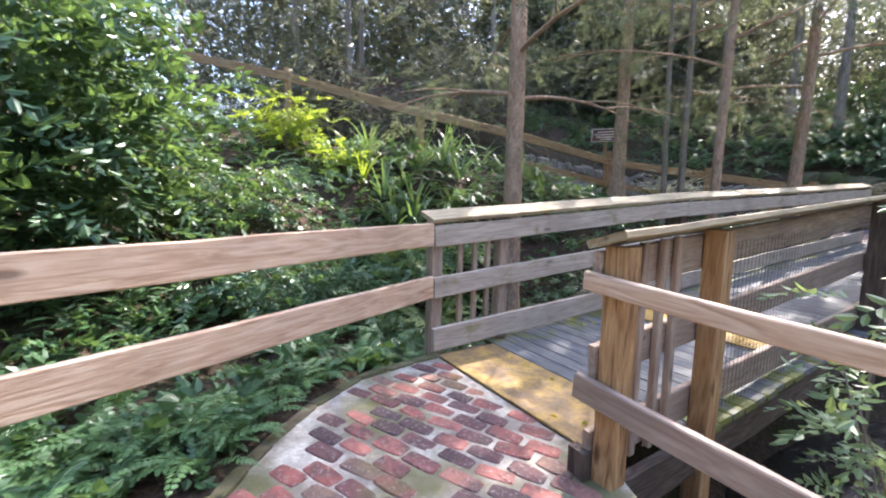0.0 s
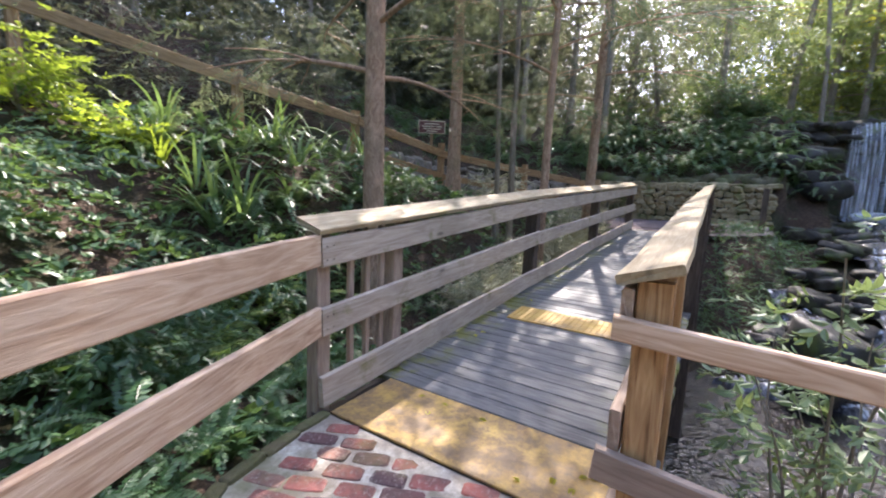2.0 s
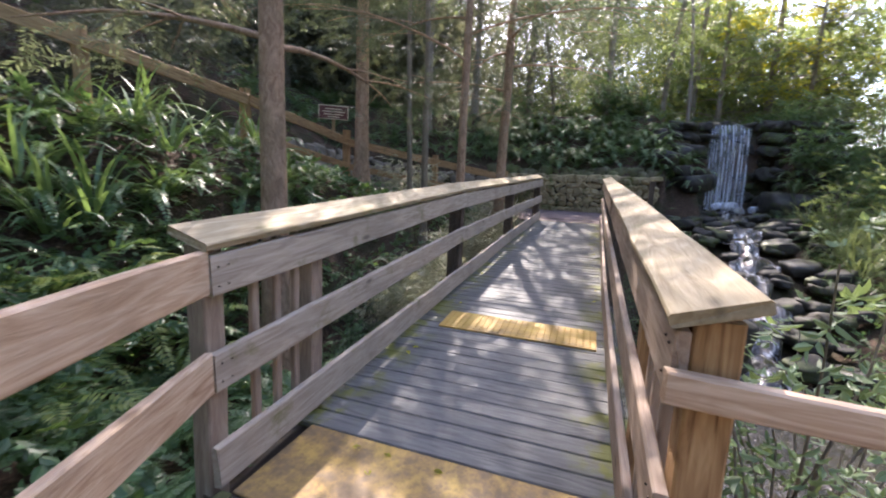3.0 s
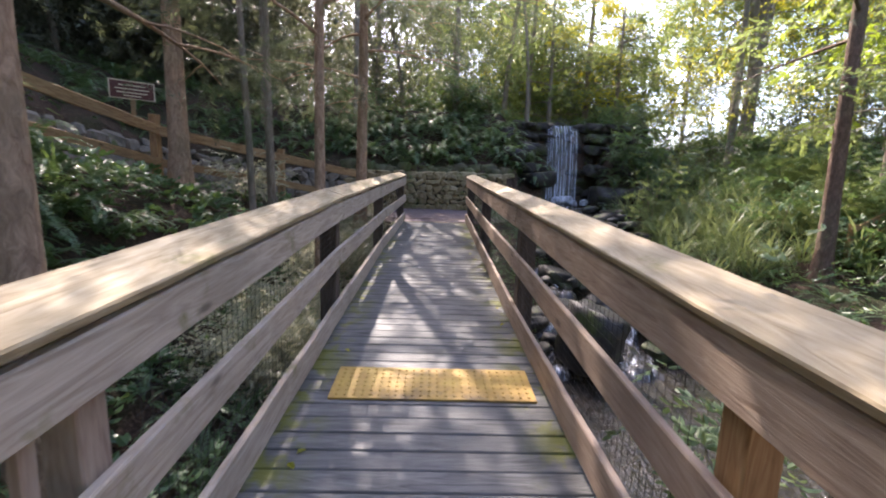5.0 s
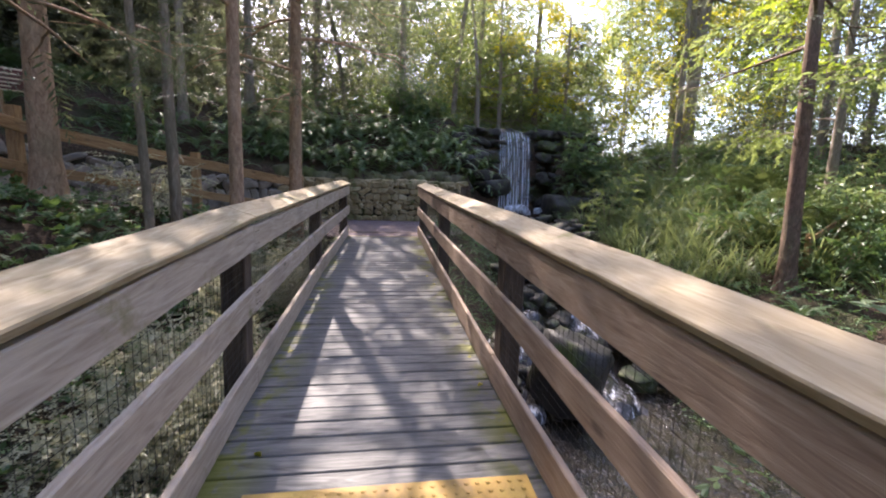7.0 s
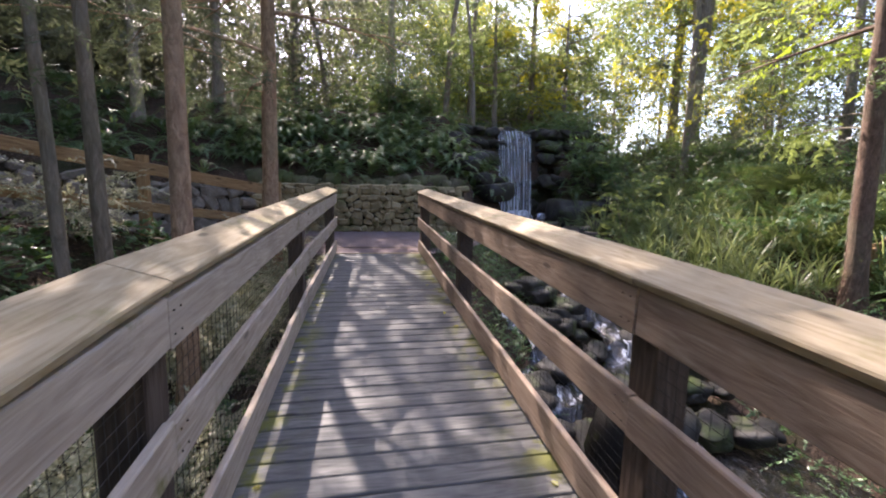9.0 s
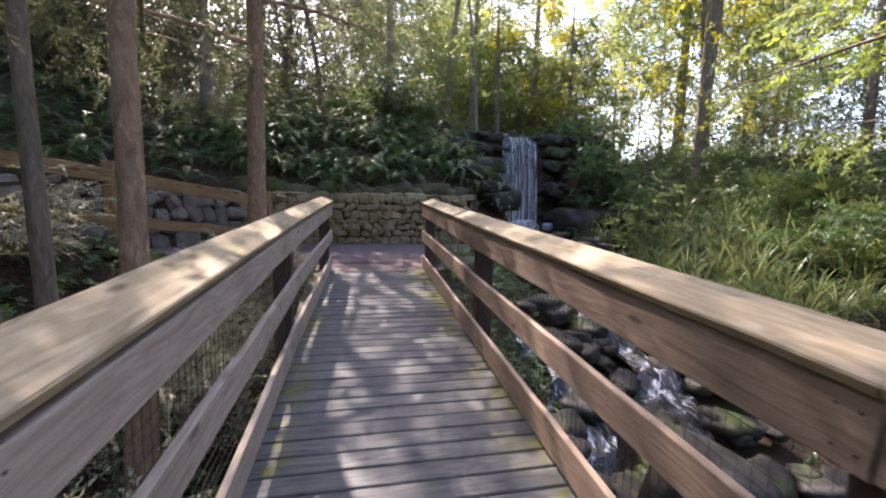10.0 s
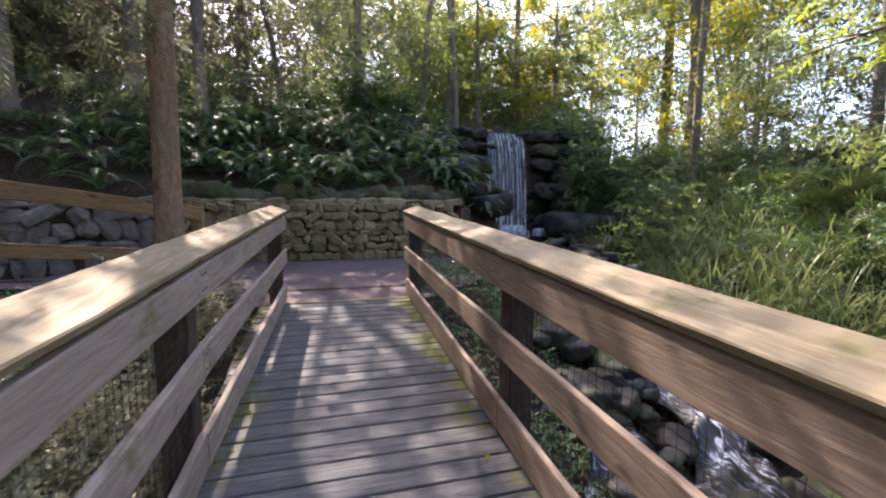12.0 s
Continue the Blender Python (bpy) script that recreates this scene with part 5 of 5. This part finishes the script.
# backlight on this crown is carried by its yellow leaf colour
tree(21.5, -5.0, 0.16, 10, leafy, YELLOW_LEAF, BARK_GREY, "small tree with yellow backlit leaves above the fall", 811, first=1.2, limbs=16, reach=2.2, n=1500, s=1.5)
tree(20.3, -3.0, 0.12, 6, leafy, CANOPY, BARK_GREY, "small bright green tree above the fall", 812, first=0.7, limbs=16, reach=2.0, n=450, s=1.5)
tree(20.0, -5.8, 0.12, 6.5, leafy, CANOPY, BARK_GREY, "small bright green tree above the fall", 813, first=0.7, limbs=16, reach=2.2, n=450, s=1.5)
# tall trees on the bank above the wall, whose crowns dapple the bridge
TALL = "tall slender tree with open green crown on the bank"
tree(16.6, 4.7, 0.13, 14, leafy, CANOPY, BARK_GREY, TALL, 821, first=4.5, limbs=16, reach=3.2, n=240, s=1.5)
tree(17.4, 6.2, 0.14, 15, leafy, FAR_LEAF, BARK_GREY, TALL, 822, first=4.5, limbs=16, reach=3.4, n=240, s=1.5)
tree(15.4, 7.4, 0.12, 13, leafy, FAR_LEAF, BARK_GREY, TALL, 823, first=3.5, limbs=16, reach=3.0, n=420, s=1.5)
tree(18.6, 1.2, 0.13, 14, leafy, CANOPY, BARK_GREY, TALL, 824, first=4.0, limbs=16, reach=3.2, n=240, s=1.5)
tree(19.8, 4.4, 0.15, 16, leafy, FAR_LEAF, BARK_GREY, TALL, 825, first=4.0, limbs=18, reach=3.6, n=240, s=1.5)
# overhanging bright bough on the far bank
tree(10.8, -8.3, 0.12, 8, leafy, LIME_LEAF, BARK_GREY, "slender tree with sunlit yellow-green leaves", 814, first=2.6, limbs=14, reach=2.4, n=430, s=1.5)

# ---- surrounding woods ----


def in_view_of_place(x, y):
    """True on the ground that the near plants already fill."""
    return (-10 < x < 17.6 and -8.5 < y < 9.8) or (0 < x < 13 and 0 < y < 11.5)


def woods():
    r = np.random.default_rng(41)
    trunks, dark, bright, gold = [], [], [], []
    bough = spray(14, 0.8, 0.19, 0.085, jitter=0.5, seed=12)
    fine = spray(16, 0.6, 0.11, 0.045, jitter=0.5, seed=13)

    def foliage(c, base, store, lo, hi):
        n = len(c)
        store.append(scatter(base, poses(c, r.uniform(0, 6.28, n), r.normal(-0.25, 0.45, n), r.normal(0, 0.5, n), r.uniform(lo, hi, n))))

    for k in range(300):
        a, d = r.uniform(-2.8, 3.4), r.uniform(11, 40)
        x, y = 7 + d * math.cos(a), 0.5 + d * math.sin(a)
        if in_view_of_place(x, y):
            continue
        g = float(ground_z(np.clip(x, -30, 40), np.clip(y, -25, 25)))
        h, rad = (r.uniform(6.5, 9.5) if x > 15 and y > -9 else r.uniform(9, 18)), r.uniform(0.05, 0.15)
        s = np.linspace(0, 1, 7)
        bend = r.normal(0, 0.6, 2)
        pts = np.c_[x + bend[0] * s ** 2 * 2, y + bend[1] * s ** 2 * 2, g - 0.2 + h * s]
        if k % 2 == 0:
            trunks.append(tube(pts, rad * (1 - 0.7 * s), 7))
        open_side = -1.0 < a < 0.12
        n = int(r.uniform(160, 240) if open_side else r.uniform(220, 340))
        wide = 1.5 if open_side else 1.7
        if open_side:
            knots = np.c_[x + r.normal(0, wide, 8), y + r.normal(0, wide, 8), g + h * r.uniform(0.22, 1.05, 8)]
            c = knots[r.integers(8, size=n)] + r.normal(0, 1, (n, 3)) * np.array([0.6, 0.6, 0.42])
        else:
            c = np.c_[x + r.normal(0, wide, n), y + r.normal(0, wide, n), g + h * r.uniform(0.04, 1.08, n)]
        # sunward trees get brighter or yellow leaf colours in place of backlight
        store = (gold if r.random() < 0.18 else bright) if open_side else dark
        foliage(c, bough if d > 17 else fine, store, 1.0, 1.9)
    for k in range(54):
        a, d = r.uniform(0.46, 1.6), r.uniform(14, 30)
        x, y = 7 + d * math.cos(a), 0.5 + d * math.sin(a)
        g = float(ground_z(np.clip(x, -30, 40), np.clip(y, -25, 25)))
        n = int(r.uniform(220, 320))
        h = r.uniform(7, 9.5) if a < 0.6 else r.uniform(8, 15)
        foliage(np.c_[x + r.normal(0, 1.8, n), y + r.normal(0, 1.8, n), g + h * r.uniform(0.15, 1.0, n)], bough, dark, 1.0, 1.9)
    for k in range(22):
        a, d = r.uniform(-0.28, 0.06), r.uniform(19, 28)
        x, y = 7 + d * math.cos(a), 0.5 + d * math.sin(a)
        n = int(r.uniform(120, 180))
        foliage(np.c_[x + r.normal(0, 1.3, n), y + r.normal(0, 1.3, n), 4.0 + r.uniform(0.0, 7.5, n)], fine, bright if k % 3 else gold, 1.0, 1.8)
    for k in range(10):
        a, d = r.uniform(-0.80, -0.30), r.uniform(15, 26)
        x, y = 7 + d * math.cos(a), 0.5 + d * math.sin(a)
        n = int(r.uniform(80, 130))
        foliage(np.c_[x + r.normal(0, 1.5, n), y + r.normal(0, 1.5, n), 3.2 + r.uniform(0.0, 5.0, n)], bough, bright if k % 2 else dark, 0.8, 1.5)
    for k in range(420):
        a, d = r.uniform(-2.6, 3.3), r.uniform(11, 36)
        x, y = 7 + d * math.cos(a), 0.5 + d * math.sin(a)
        if in_view_of_place(x, y):
            continue
        g = float(ground_z(np.clip(x, -30, 40), np.clip(y, -25, 25)))
        n = int(r.uniform(40, 70))
        c = np.c_[x + r.normal(0, 1.1, n), y + r.normal(0, 1.1, n), g + np.abs(r.normal(0, 1.4, n))]
        foliage(c, fine, dark if r.random() < 0.7 else bright, 0.8, 1.6)
    v, f = join(trunks)
    tagged(new("far_trunks", quick_mesh("far_trunks", v, f, BARK_GREY, True)), "thin grey trunks of the surrounding woods", "woods", kind="stuff")
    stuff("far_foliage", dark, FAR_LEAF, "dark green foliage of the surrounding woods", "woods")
    stuff("far_foliage", bright, CANOPY, "far woods foliage in a brighter green that holds the backlight", "woods")
    stuff("far_foliage", gold, YELLOW_LEAF, "far woods foliage in a yellow that holds the backlight", "woods")


woods()

# ---- bricks of the path ----


def lay_bricks():
    kinds = []
    for k in range(6):
        # a worn brick: a rounded outline, walls and a slightly domed top
        ang = np.linspace(0, 2 * np.pi, 10, endpoint=False) + 0.314
        c, sn = np.cos(ang), np.sin(ang)
        ring = np.stack([0.103 * np.sign(c) * np.abs(c) ** 0.33, 0.049 * np.sign(sn) * np.abs(sn) ** 0.33], 1) * (1 + rng.normal(0, 0.035, (10, 1)))
        v = np.vstack([np.c_[ring, np.full(10, -0.025)], np.c_[ring, np.full(10, 0.020)], np.c_[ring * 0.90, 0.025 + rng.normal(0, 0.0012, 10)], [[0, 0, 0.0265]]])
        tri = []
        for i in range(10):
            j = (i + 1) % 10
            tri += [(i, j, 10 + j), (i, 10 + j, 10 + i), (10 + i, 10 + j, 20 + j), (10 + i, 20 + j, 20 + i), (20 + i, 20 + j, 30)]
        kinds.append(quick_mesh("brick", v, np.array(tri), BRICK))
    edge_kind = kinds[0].copy()
    edge_kind.materials.clear()
    edge_kind.materials.append(MOSSY_BRICK)
    ex, ey = [p[0] for p in PATH_EDGE], [p[1] for p in PATH_EDGE]
    ang = radians(24)
    u, w = Vector((math.cos(ang), math.sin(ang), 0)), Vector((math.sin(ang), -math.cos(ang), 0))
    base = Vector((1.0, 1.8, 0))
    for i in range(-18, 9):
        for j in range(-6, 12):
            p = base + u * (i * 0.112) + w * ((j + 0.5 * (i % 2)) * 0.222)
            edge = np.interp(p.x, ex, ey)
            if not (-0.9 < p.x < 1.66 and p.y < edge - (0.17 if p.x < 0.8 else 0.08) and p.y > 0.1):
                continue
            if p.x > 1.48 and p.y < 1.24:
                continue
            if p.y > edge - 0.34 and rng.random() < 0.4 and p.x < 1.0:
                continue
            if (Vector((p.x, p.y)) - Vector((0.86, 1.43))).length < 0.13:
                continue
            m = pose(p.x + rng.normal(0, 0.009), p.y + rng.normal(0, 0.009), -0.0335 + rng.normal(0, 0.0022), rng.normal(0, 1.6), rng.normal(0, 1.6), math.degrees(ang) - 90 + rng.normal(0, 3.5)) @ Matrix.Diagonal((rng.uniform(0.88, 1.06), rng.uniform(0.9, 1.12), 1, 1))
            part("brick", kinds[int(rng.integers(6))], brick_path, m)

    # mossy edging bricks along the outer edge
    pts = [Vector((x, y, 0)) for x, y in PATH_EDGE[1:]]
    for p, q in zip(pts[:-1], pts[1:]):
        n = max(1, int(round((q - p).length / 0.22)))
        for i in range(n):
            c = p.lerp(q, (i + 0.5) / n)
            m = pose(c.x, c.y, -0.022 + rng.normal(0, 0.004), rng.normal(0, 3), rng.normal(0, 2), math.degrees(math.atan2(q.y - p.y, q.x - p.x)) + rng.normal(0, 3)) @ Matrix.Diagonal(((q - p).length / n / 0.21, 0.75, 1, 1))
            part("edging_brick", edge_kind, brick_path, m, "mossy edging brick")


lay_bricks()

# fallen leaves on the plate and the deck
fallen = quick_mesh("fallen_leaf", leaf_oval(np.zeros(3), (1, 0, 0), (0, 1, 0), 0.055, 0.034, 0.3), np.arange(8).reshape(2, 4), YELLOW_LEAF)
for k in range(26):
    x, y = (float(U(1.75, 2.2)), float(U(1.3, 2.65))) if k < 10 else (float(U(2.6, 11.0)), float(rng.choice([1.28, 2.70]) + U(-0.05, 0.06)))
    z = 0.006 if k < 10 else zb(x) + 0.003
    ob = new("fallen_leaf", fallen)
    ob.matrix_basis = pose(x, y, z, float(U(-6, 6)), float(U(-4, 4)), float(U(0, 360)))
    tagged(ob, "small yellow fallen leaf lying on the bridge deck", "leaf", "fallen leaves")
